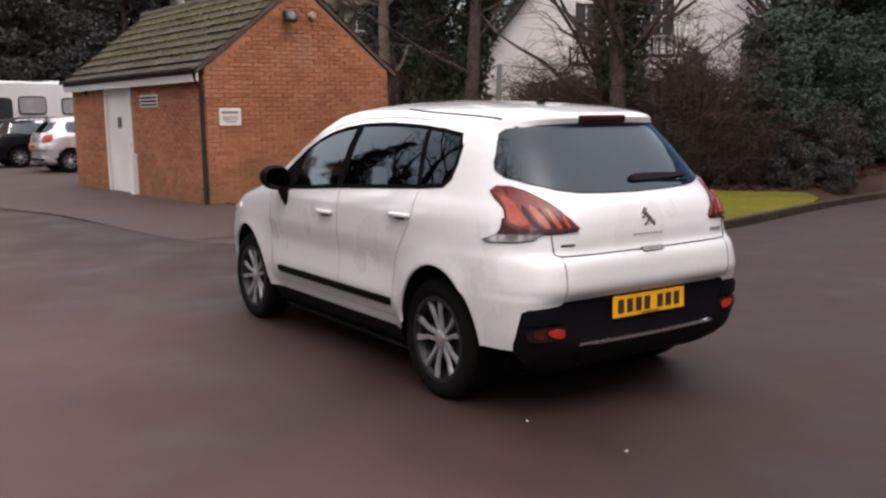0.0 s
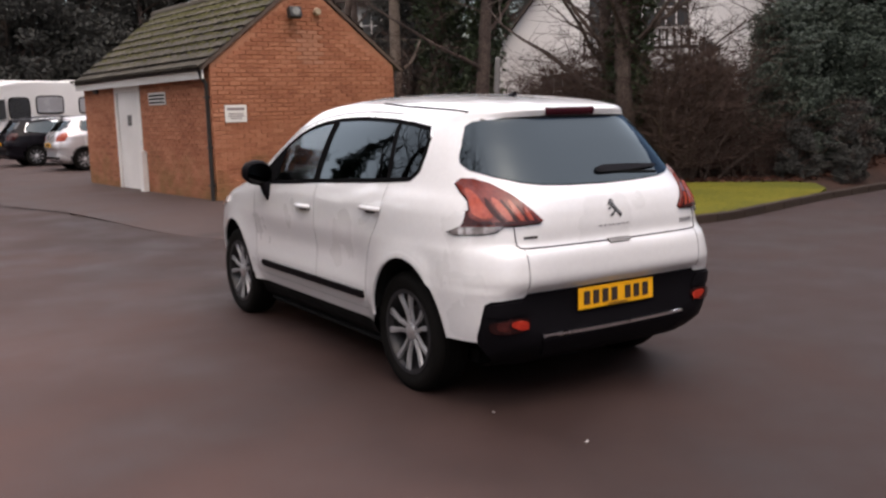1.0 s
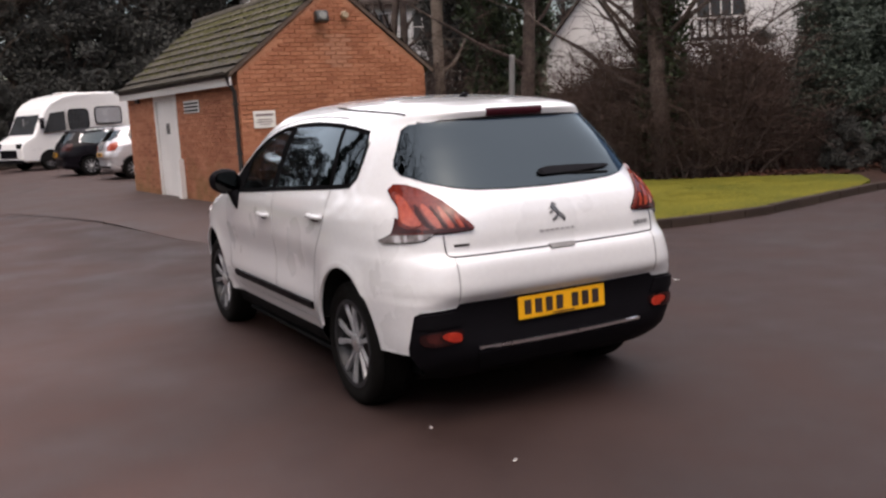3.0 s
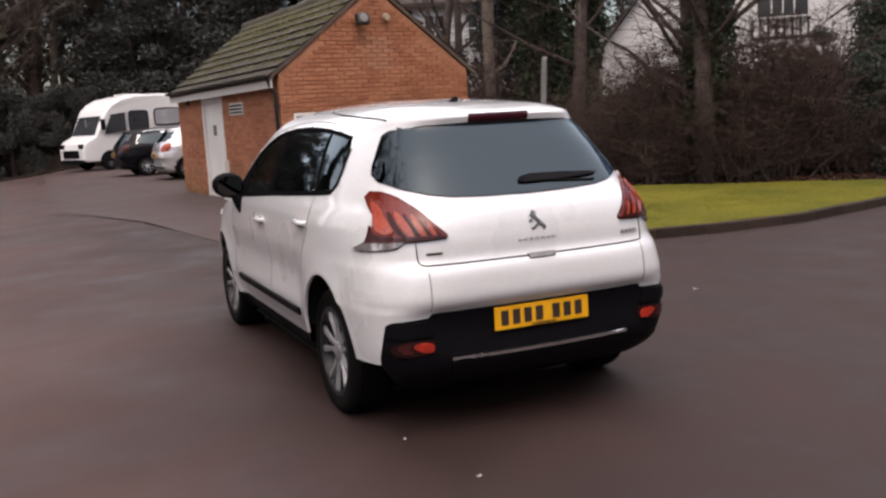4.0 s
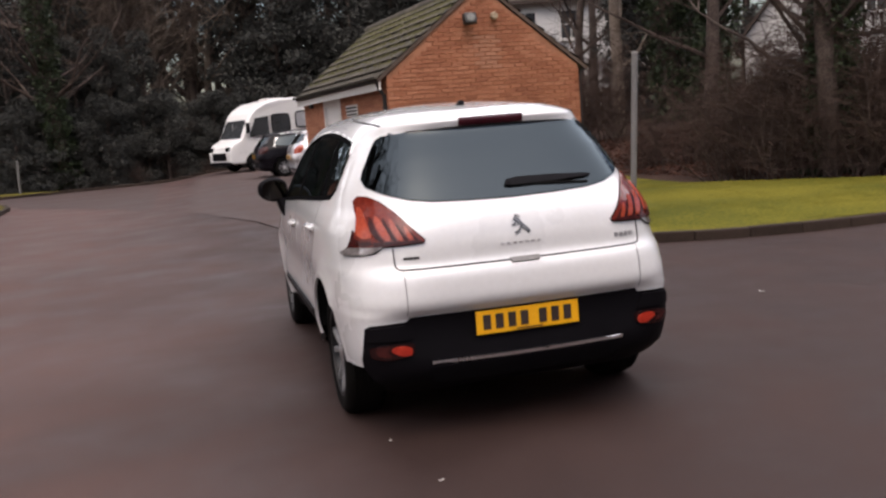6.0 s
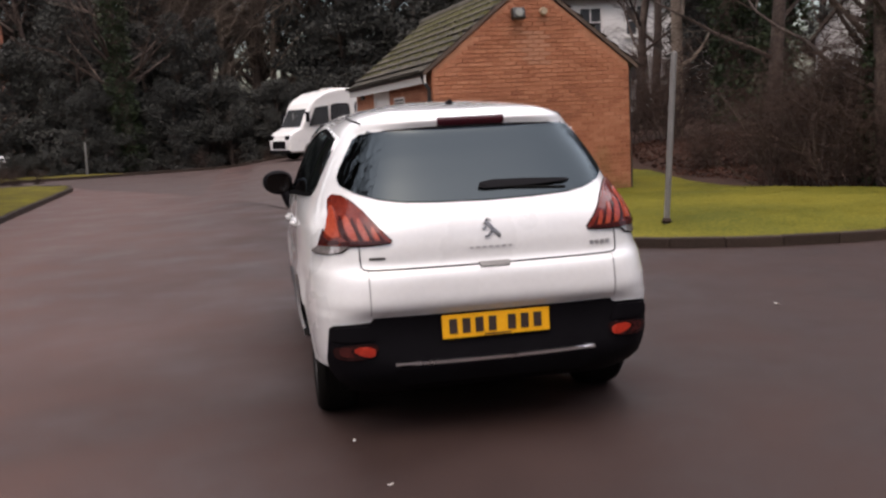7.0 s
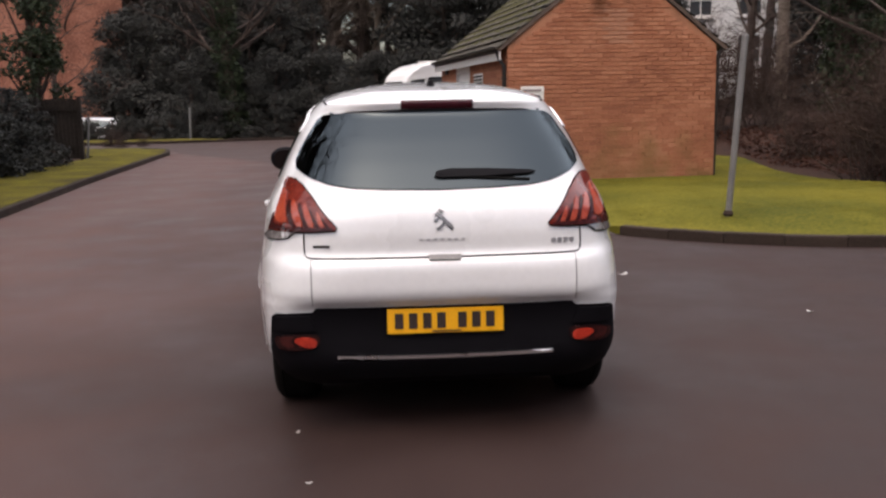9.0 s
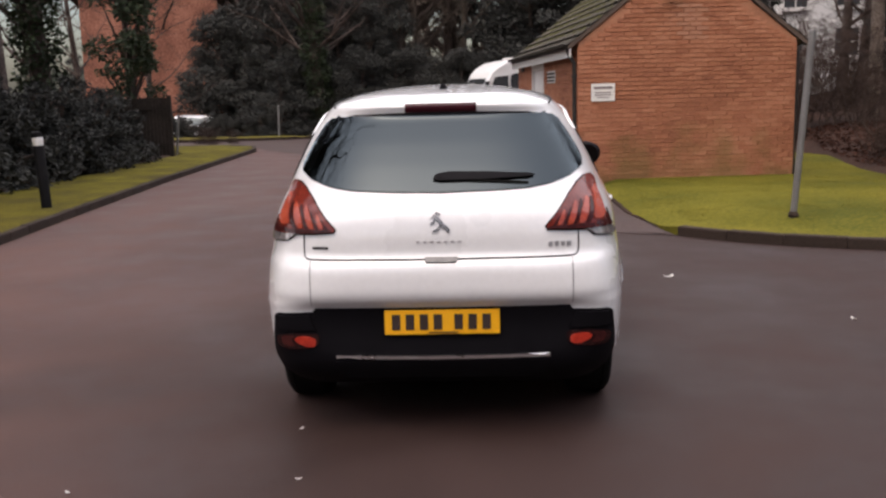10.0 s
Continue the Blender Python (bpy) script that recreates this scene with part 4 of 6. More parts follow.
def body_keep(lo, hi):
    def keep(p):
        if not lo <= p.z <= hi or (hi < 1 and p.z > 0.301 and not (1.0 < p.y < 3.0 and abs(p.x) > 0.6)) or (lo > 0.2 and p.y < 0.46 and p.z < 0.385):
            return False
        if hi < 1 and p.y > 3.6 and abs(p.x) > 0.55:
            return False
        if 1.0 < p.y < 3.0 and abs(p.x) > 0.6 and (p.z < 0.335) == (lo > 0.2):
            return False
        if abs(p.x) > 0.6 and (in_arch(p.y, p.z) or (hi < 1 and in_arch(p.y + 0.06, p.z)) or (hi < 1 and in_arch(p.y - 0.06, p.z))):
            return False
        if p.z < 0.362 and p.y < 0.5 and abs(p.x) > 0.70:
            return False
        if inside(p.y, p.z, SIDE_GLASS) and abs(p.x) > 0.5 and abs(S.side(p.y, p.z) - abs(p.x)) < 0.02:
            return False
        if p.y < 0.9 and inside(p.x, p.z, REAR_HOLE) and abs(S.back(p.x, p.z) - p.y) < (0.03 if abs(p.x) < 0.4 else 0.15):
            return False
        if p.y > 2.3 and inside(p.x, p.z, WINDSCREEN):
            return False
        return True
    return keep


hs = [0.19 + 0.0157 * k for k in range(8)] + list(np.linspace(0.30, 1.50, 71)) + list(S.rows[S.rows[:, 0] > 1.505][:, 0])
part("body_shell", S.shell(250, [h for h in hs if h >= 0.299], body_keep(0.299, 2.0)), WHITE_PAINT, car, "gloss white painted body", True)
low_keep = body_keep(0.1, 0.36)
for name, belongs in (("sill_cladding", lambda p: p.x < 0 and 0.9 < p.y < 3.1), ("sill_cladding", lambda p: p.x > 0 and 0.9 < p.y < 3.1), ("bumper_cladding", lambda p: p.y <= 0.9), ("bumper_cladding", lambda p: p.y >= 3.1)):
    part(name, S.shell(250, [h for h in hs if h < 0.36], lambda p: belongs(p) and low_keep(p)), DARK_GAP, car, "black lower cladding", True)
part("underbody", boxed((-0.60, 0.40, 0.19), (0.60, 3.85, 0.26)), DARK_GAP, car)
# Low pan added to keep light from reaching under the car.
part("floor_pan", boxed((-0.74, 1.12, 0.165), (0.74, 2.95, 0.1895), bevel=0.01), DARK_GAP, car)

# wheel arches: liner, painted lip
for axle, (mid_y, reach, rise) in zip(AXLES, ARCHES):
    for sign in (-1, 1):
        liner = bmesh.new()
        arc = [math.pi * (0.07 + 0.86 * k / 28) for k in range(29)]
        spots = [(mid_y + (reach + 0.006) * math.cos(t), HUB_Z + (rise + 0.006) * math.sin(t)) for t in arc]
        rows = [[liner.verts.new((sign * (0.50 if inner else max(0.52, S.side(y, max(z, 0.25)) - 0.02)), y, z)) for y, z in spots] for inner in (True, False)]
        for k in range(28):
            liner.faces.new((rows[0][k], rows[0][k + 1], rows[1][k + 1], rows[1][k]))
        liner.faces.new(rows[0])
        part("arch_liner", liner, DARK_GAP, car)
        place = S.on_side(sign, -0.012)
        bm = bmesh.new()
        rows = []
        for r, h in ((-0.012, 0.0), (-0.010, 0.014), (0.004, 0.0165), (0.026, 0.0128)):
            rows.append([bm.verts.new(place(mid_y + (reach + r) * math.cos(t), HUB_Z + (rise + r) * math.sin(t), h)) for t in [math.pi * (0.04 + 0.92 * k / 40) for k in range(41)]])
        for p, q in zip(rows, rows[1:]):
            for k in range(40):
                bm.faces.new((p[k], p[k + 1], q[k + 1], q[k]))
        bmesh.ops.recalc_face_normals(bm, faces=bm.faces)
        part("arch_lip", bm, WHITE_PAINT, car, "", True)
        wheel(car, (sign * 0.728, axle, HUB_Z), sign)

# side glass, trims and doors, both sides
FRONT_PANE = [(1.885, 1.48), (2.02, 1.464), (2.18, 1.432), (2.33, 1.382), (2.48, 1.307), (2.60, 1.222), (2.76, 1.11), (2.78, 1.074), (2.70, 1.074), (2.2, 1.102), (1.87, 1.118)]
REAR_PANE = [(1.08, 1.475), (1.30, 1.485), (1.55, 1.49), (1.80, 1.484), (1.79, 1.124), (1.2, 1.154), (0.96, 1.166)]
QUARTER = [(0.745, 1.182), (0.703, 1.22), (0.703, 1.29), (0.72, 1.38), (0.75, 1.432), (0.90, 1.455), (1.03, 1.468), (0.925, 1.172)]
for sign in (-1, 1):
    on = S.on_side(sign, -0.003)
    for name, outline, pane, label in (("front_window", FRONT_PANE, CLEAR_GLASS, "lightly tinted front door glass"), ("rear_window", REAR_PANE, SIDE_GLASS_DARK, "dark privacy glass"), ("quarter_window", QUARTER, SIDE_GLASS_DARK, "dark privacy glass")):
        part(name, sheet(grown(outline, 0.012), on, 0.06, 0.004), pane, car, label, True)
    part("window_surround", rim_strip(dense(SIDE_GLASS, 0.02), 0.024, S.on_side(sign, -0.001), 0.005, True, 3), FRIT_BLACK, car, "black window rubber")
    part("window_trim", rim_strip(dense(grown(SIDE_GLASS, 0.012)[3:15], closed=False), 0.010, S.on_side(sign, 0.0), 0.008, False), BRIGHT_TRIM, car, "thin chrome strip over the side windows")
    for a, b, wide in (((1.835, 1.10), (1.845, 1.50), 0.085), ((0.935, 1.15), (1.06, 1.485), 0.04)):
        line = [(a[0] + (b[0] - a[0]) * k / 12, a[1] + (b[1] - a[1]) * k / 12) for k in range(13)]
        part("window_pillar", rim_strip(line, wide, S.on_side(sign, -0.001), 0.0028, False), FRIT_BLACK, car, "black pillar trim")
    corner = [(2.45, 1.325), (2.60, 1.228), (2.78, 1.112), (2.81, 1.07), (2.52, 1.078), (2.46, 1.10)]
    part("corner_panel", sheet(corner, S.on_side(sign, 0.001), 0.06, 0.003), FRIT_BLACK, car, "black panel behind the door mirror")
    seams = ([(1.80, 1.10 - 0.03 * k) for k in range(24)], [(0.93 - 0.0 * k, 1.15 - 0.02 * k) for k in range(8)] + [(0.945, 0.97), (0.985, 0.90), (1.04, 0.82), (1.09, 0.74), (1.12, 0.64), (1.125, 0.52), (1.125, 0.40)],
             [(2.84, 1.04 - 0.03 * k) for k in range(20)], [(1.125 + 0.17 * k, 0.40) for k in range(11)])
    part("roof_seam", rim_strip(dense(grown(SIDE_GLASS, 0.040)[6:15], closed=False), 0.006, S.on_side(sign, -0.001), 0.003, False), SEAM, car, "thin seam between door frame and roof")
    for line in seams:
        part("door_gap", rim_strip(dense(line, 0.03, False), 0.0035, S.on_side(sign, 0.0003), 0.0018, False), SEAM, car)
    for y, z in ((1.96, 0.945), (1.045, 0.995)):
        cup = [(y - 0.085, z - 0.026), (y + 0.085, z - 0.026), (y + 0.085, z + 0.026), (y - 0.085, z + 0.026)]
        part("handle_cup", sheet(rounded(cup), S.on_side(sign, 0.001), 0.05, 0.002), WHITE_PAINT, car, "", True)
        grip = bmesh.new()
        tube([S.on_side(sign)(y + d, z + 0.002, h) for d, h in ((-0.10, 0.003), (-0.085, 0.017), (-0.03, 0.025), (0.04, 0.025), (0.09, 0.017), (0.105, 0.003))], 0.013, 8, True, grip)
        part("door_handle", grip, WHITE_PAINT, car, "body-coloured door handle", True)
        part("handle_shadow_gap", sheet(rounded([(y - 0.06, z - 0.024), (y + 0.06, z - 0.024), (y + 0.05, z - 0.004), (y - 0.05, z - 0.004)]), S.on_side(sign, 0.003), 0.05, 0.001), BLACK_PLASTIC, car)
    strip = [(1.155, 0.468), (2.70, 0.468), (2.73, 0.49), (2.70, 0.512), (1.155, 0.508)]
    part("rubbing_strip", sheet(strip, S.on_side(sign, -0.002), 0.1, 0.018), BLACK_PLASTIC, car, "black rubbing strip along the doors", True)
    fuel = [(0.83 + 0.075 * math.cos(k * math.pi / 12), 0.93 + 0.075 * math.sin(k * math.pi / 12)) for k in range(24)]
    if sign > 0:
        part("fuel_flap", rim_strip(fuel, 0.005, S.on_side(sign, -0.001), 0.002), DARK_GAP, car)

    # mirrors
    mirror = bmesh.new()
    bmesh.ops.create_uvsphere(mirror, u_segments=20, v_segments=12, radius=1)
    for v in mirror.verts:
        x, y, z = v.co
        sq = lambda q: math.copysign(abs(q) ** 0.8, q)
        v.co = (sign * (0.946 + 0.108 * sq(x) * (1 - 0.25 * max(y, 0))), 2.60 + (0.085 if y > 0 else 0.05) * sq(y), 1.140 + 0.088 * sq(z) * (1 - 0.2 * max(x, 0)) + 0.006 * x)
    bmesh.ops.recalc_face_normals(mirror, faces=mirror.faces)
    shell = part("door_mirror", mirror, BLACK_PLASTIC, car, "black door mirror", True)
    part("mirror_arm", tube([(sign * 0.845, 2.58, 0.975), (sign * 0.868, 2.58, 1.005), (sign * 0.895, 2.59, 1.075)], [0.052, 0.046, 0.042], 12), BLACK_PLASTIC, shell, "", True)
    face = [(0.941 + 0.083 * math.copysign(abs(math.cos(t)) ** 0.7, math.cos(t)), 1.138 + 0.068 * math.copysign(abs(math.sin(t)) ** 0.7, math.sin(t))) for t in [2 * math.pi * k / 24 for k in range(24)]]
    part("mirror_glass", sheet(face, lambda u, v, h: (sign * u, 2.552 - h, v), 0.3, 0.004), MIRROR, shell, "mirror glass")


    # tail lamp clusters
    lamp = [(0.700, 1.184), (0.668, 1.182), (0.63, 1.160), (0.585, 1.115), (0.525, 1.04), (0.470, 0.982), (0.478, 0.972), (0.56, 0.966), (0.65, 0.962), (0.745, 0.958), (0.789, 0.955), (0.772, 0.985), (0.750, 1.03), (0.732, 1.08), (0.728, 1.12), (0.722, 1.16)]
    tail = part("tail_lamp", sheet(mirrored(lamp, sign), S.on_back(-0.006), 0.035, 0.02), RED_LENS, car, "red wrap-around tail lamp with dark claw stripes", True)
    clear = [(0.655, 0.961), (0.745, 0.957), (0.790, 0.954), (0.818, 0.925), (0.808, 0.917), (0.745, 0.924), (0.695, 0.934)]
    part("reversing_lens", sheet(mirrored(clear, sign), S.on_back(-0.006), 0.035, 0.018), CLEAR_LENS, tail, "clear lower lens", True)
    part("lens_gap", rim_strip(mirrored(dense(grown(clear, 0.002)), sign), 0.005, S.on_back(0.0), 0.004), DARK_GAP, tail)
    for claw in ([(0.684, 1.0), (0.722, 0.992), (0.748, 1.012), (0.738, 1.055), (0.724, 1.105), (0.712, 1.135), (0.698, 1.128), (0.700, 1.08), (0.696, 1.04)], [(0.612, 0.985), (0.640, 0.985), (0.664, 1.03), (0.668, 1.075), (0.655, 1.095), (0.638, 1.06)],
                 [(0.562, 0.984), (0.586, 0.984), (0.606, 1.025), (0.612, 1.07), (0.602, 1.082), (0.588, 1.05)],
                 [(0.518, 0.984), (0.538, 0.984), (0.552, 1.015), (0.556, 1.045), (0.548, 1.046), (0.536, 1.022)]):
        part("claw_lens", sheet(mirrored(rounded(claw, 1), sign), S.on_back(0.0135), 0.04, 0.007), BRIGHT_RED_LENS, tail, "bright red claw in the lamp", True)
    for slot in ([(0.644, 0.982), (0.668, 0.982), (0.690, 1.018), (0.694, 1.058), (0.682, 1.095), (0.674, 1.069), (0.672, 1.040), (0.665, 1.010)],
                 [(0.590, 0.982), (0.609, 0.982), (0.632, 1.025), (0.640, 1.062), (0.632, 1.088), (0.622, 1.062), (0.612, 1.025)],
                 [(0.541, 0.982), (0.559, 0.982), (0.578, 1.010), (0.590, 1.047), (0.582, 1.058), (0.570, 1.036), (0.556, 1.006)],
                 [(0.496, 0.981), (0.515, 0.981), (0.530, 1.003), (0.540, 1.026), (0.532, 1.023), (0.514, 1.003)]):
        part("lamp_slot", sheet(mirrored(rounded(slot, 1), sign), S.on_back(0.0135), 0.04, 0.0035), SLOT_LENS, tail, "near-black slot between the claws", True)
    for dark in ([(0.69, 0.970), (0.72, 0.964), (0.784, 0.960), (0.774, 0.985), (0.758, 1.03), (0.752, 1.03), (0.757, 1.0), (0.735, 0.982), (0.70, 0.986)],
                 [(0.480, 0.973), (0.56, 0.967), (0.65, 0.963), (0.689, 0.962), (0.688, 0.980), (0.60, 0.981), (0.49, 0.981)]):
        part("smoked_panel", sheet(mirrored(dark, sign), S.on_back(0.017), 0.04, 0.0015), DARK_RED_LENS, tail, "smoked edge of the lamp")
    part("lamp_gap", rim_strip(mirrored(dense(grown(lamp, 0.002)), sign), 0.006, S.on_back(-0.001), 0.002), DARK_GAP, tail)

    # rear fog and reflector pods in the bumper
    pod = [(0.57, 0.446), (0.56, 0.505), (0.64, 0.512), (0.71, 0.505), (0.762, 0.492), (0.752, 0.445), (0.69, 0.436)]
    pod_part = part("fog_lamp", sheet(mirrored(rounded(pod, 1), sign), S.on_back(0.004), 0.04, 0.012), SMOKED_LENS, car, "dark smoked bumper fog lamp", True)
    lit = [(0.580, 0.450), (0.576, 0.480), (0.600, 0.497), (0.655, 0.500), (0.676, 0.480), (0.650, 0.462), (0.620, 0.449)]
    dim = [(0.666, 0.456), (0.690, 0.478), (0.668, 0.500), (0.69, 0.500), (0.735, 0.494), (0.728, 0.460), (0.69, 0.450)]
    part("reflector", sheet(mirrored(rounded(dim, 1), sign), S.on_back(0.0185), 0.05, 0.0015), DARK_RED_LENS, pod_part, "dull red outer reflector")
    part("reflector", sheet(mirrored(rounded(lit, 1), sign), S.on_back(0.0195), 0.05, 0.0015), AMBER_RED, pod_part, "bright red reflector")


# rear end
part("rear_glass", sheet(grown(REAR_GLASS, 0.007), S.on_back(0.002), 0.02, 0.004), TINT_GLASS, car, "dark tinted rear window", True)
part("rear_glass_seal", rim_strip(dense(grown(REAR_GLASS, 0.0065), 0.008), 0.004, S.on_back(0.0005), 0.005, True, 2), FRIT_BLACK, car, "black seal round the rear window")
bumper = [(0.0, 0.625), (0.15, 0.6255), (0.30, 0.626), (0.45, 0.628), (0.575, 0.630), (0.592, 0.610), (0.68, 0.606), (0.755, 0.600), (0.776, 0.585), (0.785, 0.50), (0.791, 0.43), (0.785, 0.385), (0.75, 0.33), (0.68, 0.27), (0.6, 0.24), (0.3, 0.235), (0.0, 0.235)]
bumper = bumper + [(-x, z) for x, z in bumper[-2:0:-1]]
part("bumper_panel", sheet(bumper, S.on_back(-0.002), 0.05, 0.01), BLACK_PLASTIC, car, "black lower rear bumper", True)
part("skid_plate", sheet([(-0.46, 0.30), (0.46, 0.30), (0.49, 0.385), (-0.49, 0.385)], S.on_back(0.006), 0.06, 0.012), BLACK_PLASTIC, car, "dark diffuser panel", True)
chrome = [(-0.485 + 0.097 * k, 0.403 - 0.006 * math.cos(math.pi * (k - 5) / 10)) for k in range(11)]
part("chrome_strip", rim_strip(chrome, 0.012, S.on_back(0.008), 0.012, False), CHROME, car, "thin chrome strip on the bumper")
for sign in (-1, 1):
    block = [(0.575, 0.525), (0.605, 0.598), (0.70, 0.594), (0.752, 0.588), (0.765, 0.57), (0.77, 0.525)]
    part("bumper_pad", sheet(mirrored(block, sign), S.on_back(0.006), 0.05, 0.012), BLACK_PLASTIC, car, "", True)
gate = [(-0.618, 0.968), (-0.619, 0.90), (-0.616, 0.868), (-0.604, 0.855), (-0.58, 0.852), (-0.30, 0.850), (0.0, 0.848), (0.30, 0.850), (0.58, 0.852), (0.604, 0.855), (0.616, 0.868), (0.619, 0.90), (0.618, 0.968)]
part("tailgate_gap", rim_strip(dense(gate, 0.02, False), 0.0055, S.on_back(0.0005), 0.0025, False), DARK_GAP, car)
for sign in (-1, 1):
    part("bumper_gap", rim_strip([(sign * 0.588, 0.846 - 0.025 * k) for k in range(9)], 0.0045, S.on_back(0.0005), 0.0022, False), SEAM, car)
part("gate_handle", sheet([(-0.066, 0.834), (0.072, 0.834), (0.078, 0.856), (-0.072, 0.856)], S.on_back(0.003), 0.05, 0.007), GREY_PAINT, car, "grey tailgate release")
plate = part("number_plate", sheet([(-0.26, 0.505), (0.26, 0.505), (0.26, 0.616), (-0.26, 0.616)], lambda u, v, h: (u, 0.002 - 0.016 - h + (v - 0.56) * 0.02, v), 0.3, 0.008), PLATE_YELLOW, car, "yellow number plate with dark bars")
for k, x in enumerate((-0.208, -0.145, -0.082, -0.019, 0.075, 0.138, 0.201)):
    part("bar", boxed((x - 0.019, -0.0275, 0.527), (x + 0.019, -0.022, 0.597)), INK, plate)
part("bar", boxed((-0.06, -0.0265, 0.510), (0.07, -0.022, 0.5155)), INK, plate)
part("plate_screw_cap", lathe([(0.001, -0.0255), (0.006, -0.025), (0.006, -0.022)], 8, "Y"), PLATE_YELLOW, plate).matrix_basis = Matrix.Translation((0.028, 0, 0.565))
brake = [(-0.168, 1.497), (0.172, 1.497), (0.172, 1.530), (-0.168, 1.530)]
part("third_brake_lamp", sheet(brake, S.on_back(0.002), 0.008, 0.004), BRAKE_LENS, car, "dark red high brake lamp in the spoiler", True)
# The black also stands for the shadow line under the spoiler lip.
part("spoiler_gap", rim_strip([(-0.506 + 0.092 * k, 1.484 - 0.010 * abs((k - 5.5) / 5.5) ** 2) for k in range(12)], 0.022, S.on_back(-0.004), 0.009, False, 3), GLOSS_BLACK, car, "gloss black strip and shadow line under the spoiler")

# badge: plain chrome shapes, and bars for the lettering
emblem = part("emblem", rim_strip([(-0.038, 1.030), (-0.026, 1.036), (-0.012, 1.028), (0.002, 1.010), (0.016, 0.996), (0.030, 0.984), (0.040, 0.968)], 0.017, S.on_back(0.001), 0.008, False), EMBLEM, car, "chrome emblem of plain strokes")
for stroke in ([(0.006, 1.004), (-0.004, 0.988), (-0.016, 0.976), (-0.030, 0.970)], [(0.000, 1.046), (-0.014, 1.050), (-0.022, 1.047)], [(-0.022, 1.020), (-0.030, 1.008), (-0.040, 1.006)]):
    part("stroke", rim_strip(stroke, 0.011, S.on_back(0.001), 0.007, False), EMBLEM, emblem)
for k in range(7):
    part("letter_bar", sheet([(-0.108 + 0.031 * k, 0.921), (-0.092 + 0.031 * k, 0.921), (-0.092 + 0.031 * k, 0.930), (-0.108 + 0.031 * k, 0.930)], S.on_back(0.0), 0.2, 0.005), SILVER_LETTER, car)
for k in range(4):
    part("letter_bar", sheet([(0.482 + 0.028 * k, 0.896), (0.500 + 0.028 * k, 0.896), (0.500 + 0.028 * k, 0.916), (0.482 + 0.028 * k, 0.916)], S.on_back(0.0), 0.2, 0.005), SILVER_LETTER, car)
part("letter_bar", sheet([(-0.578, 0.897), (-0.505, 0.897), (-0.505, 0.909), (-0.578, 0.909)], S.on_back(0.0), 0.2, 0.004), BLACK_PAINT, car)

# wiper
arm = part("rear_wiper", sheet([(-0.03, 1.186), (0.0, 1.180), (0.20, 1.182), (0.40, 1.190), (0.43, 1.197), (0.40, 1.204), (0.22, 1.214), (0.04, 1.217), (-0.02, 1.206)], S.on_back(0.010), 0.06, 0.009), BLACK_PLASTIC, car, "black rear wiper")
part("wiper_blade", tube([S.on_back(0.01)(0.0 + 0.04 * k, 1.188 - 0.002 * k, 0) for k in range(11)], 0.006, 6), RUBBER, arm)
part("wiper_pivot", tube([S.on_back(0.0)(0.0, 1.20, 0), S.on_back(0.022)(0.0, 1.20, 0)], 0.013, 12), BLACK_PLASTIC, arm)

# roof channels and antenna foot
for sign in (-1, 1):
    line = [(0.55, 0.528), (0.62, 0.540), (0.72, 0.552), (0.85, 0.557), (0.98, 0.556), (1.12, 0.550), (1.25, 0.538), (1.40, 0.515), (1.52, 0.498)]
    tops = []
    for y, x in line:
        z = 1.46
        while S.side(y, z) > x and z < 1.64:
            z += 0.002
        tops.append((sign * x, y, z + 0.001))
    part("roof_channel", tube(tops, 0.0055, 6), BLACK_PLASTIC, car, "dark roof channel strip", True)
# antenna
part("antenna", tube([(0, 0.88, 1.598), (0, 0.858, 1.613), (0, 0.832, 1.621)], [0.026, 0.020, 0.013], 10), BLACK_PLASTIC, car, "black antenna foot on the roof", True)
part("windscreen", sheet(grown(WINDSCREEN, 0.015), S.on_nose(-0.004), 0.08, 0.005), CLEAR_GLASS, car, "windscreen", True)
for sign in (-1, 1):
    head = [(0.50, 0.80), (0.62, 0.78), (0.76, 0.80), (0.82, 0.86), (0.80, 0.90), (0.66, 0.87)]
    part("head_lamp", sheet(mirrored(head, sign), S.on_nose(-0.004), 0.05, 0.015), CLEAR_LENS, car, "head lamp", True)
part("grille", sheet([(-0.45, 0.40), (0.45, 0.40), (0.55, 0.70), (-0.55, 0.70)], S.on_nose(-0.002), 0.1, 0.01), BLACK_PLASTIC, car, "front grille")


def seat(parent, x, y, wide=0.5):
    s = part("seat", boxed((x - wide / 2, y, 0.45), (x + wide / 2, y + 0.5, 0.62), bevel=0.05), SEAT_CLOTH, parent, "dark cloth seat", True)
    part("backrest", boxed((x - wide / 2 + 0.01, -0.07, 0), (x + wide / 2 - 0.01, 0.07, 0.62), pose(0, y, 0.58, 14, 0, 0), 0.05), SEAT_CLOTH, s, "", True)
    part("headrest", boxed((x - 0.13, -0.05, 0.0), (x + 0.13, 0.05, 0.17), pose(0, y - 0.17, 1.21, 8, 0, 0), 0.04), SEAT_CLOTH, s, "", True)
    return s


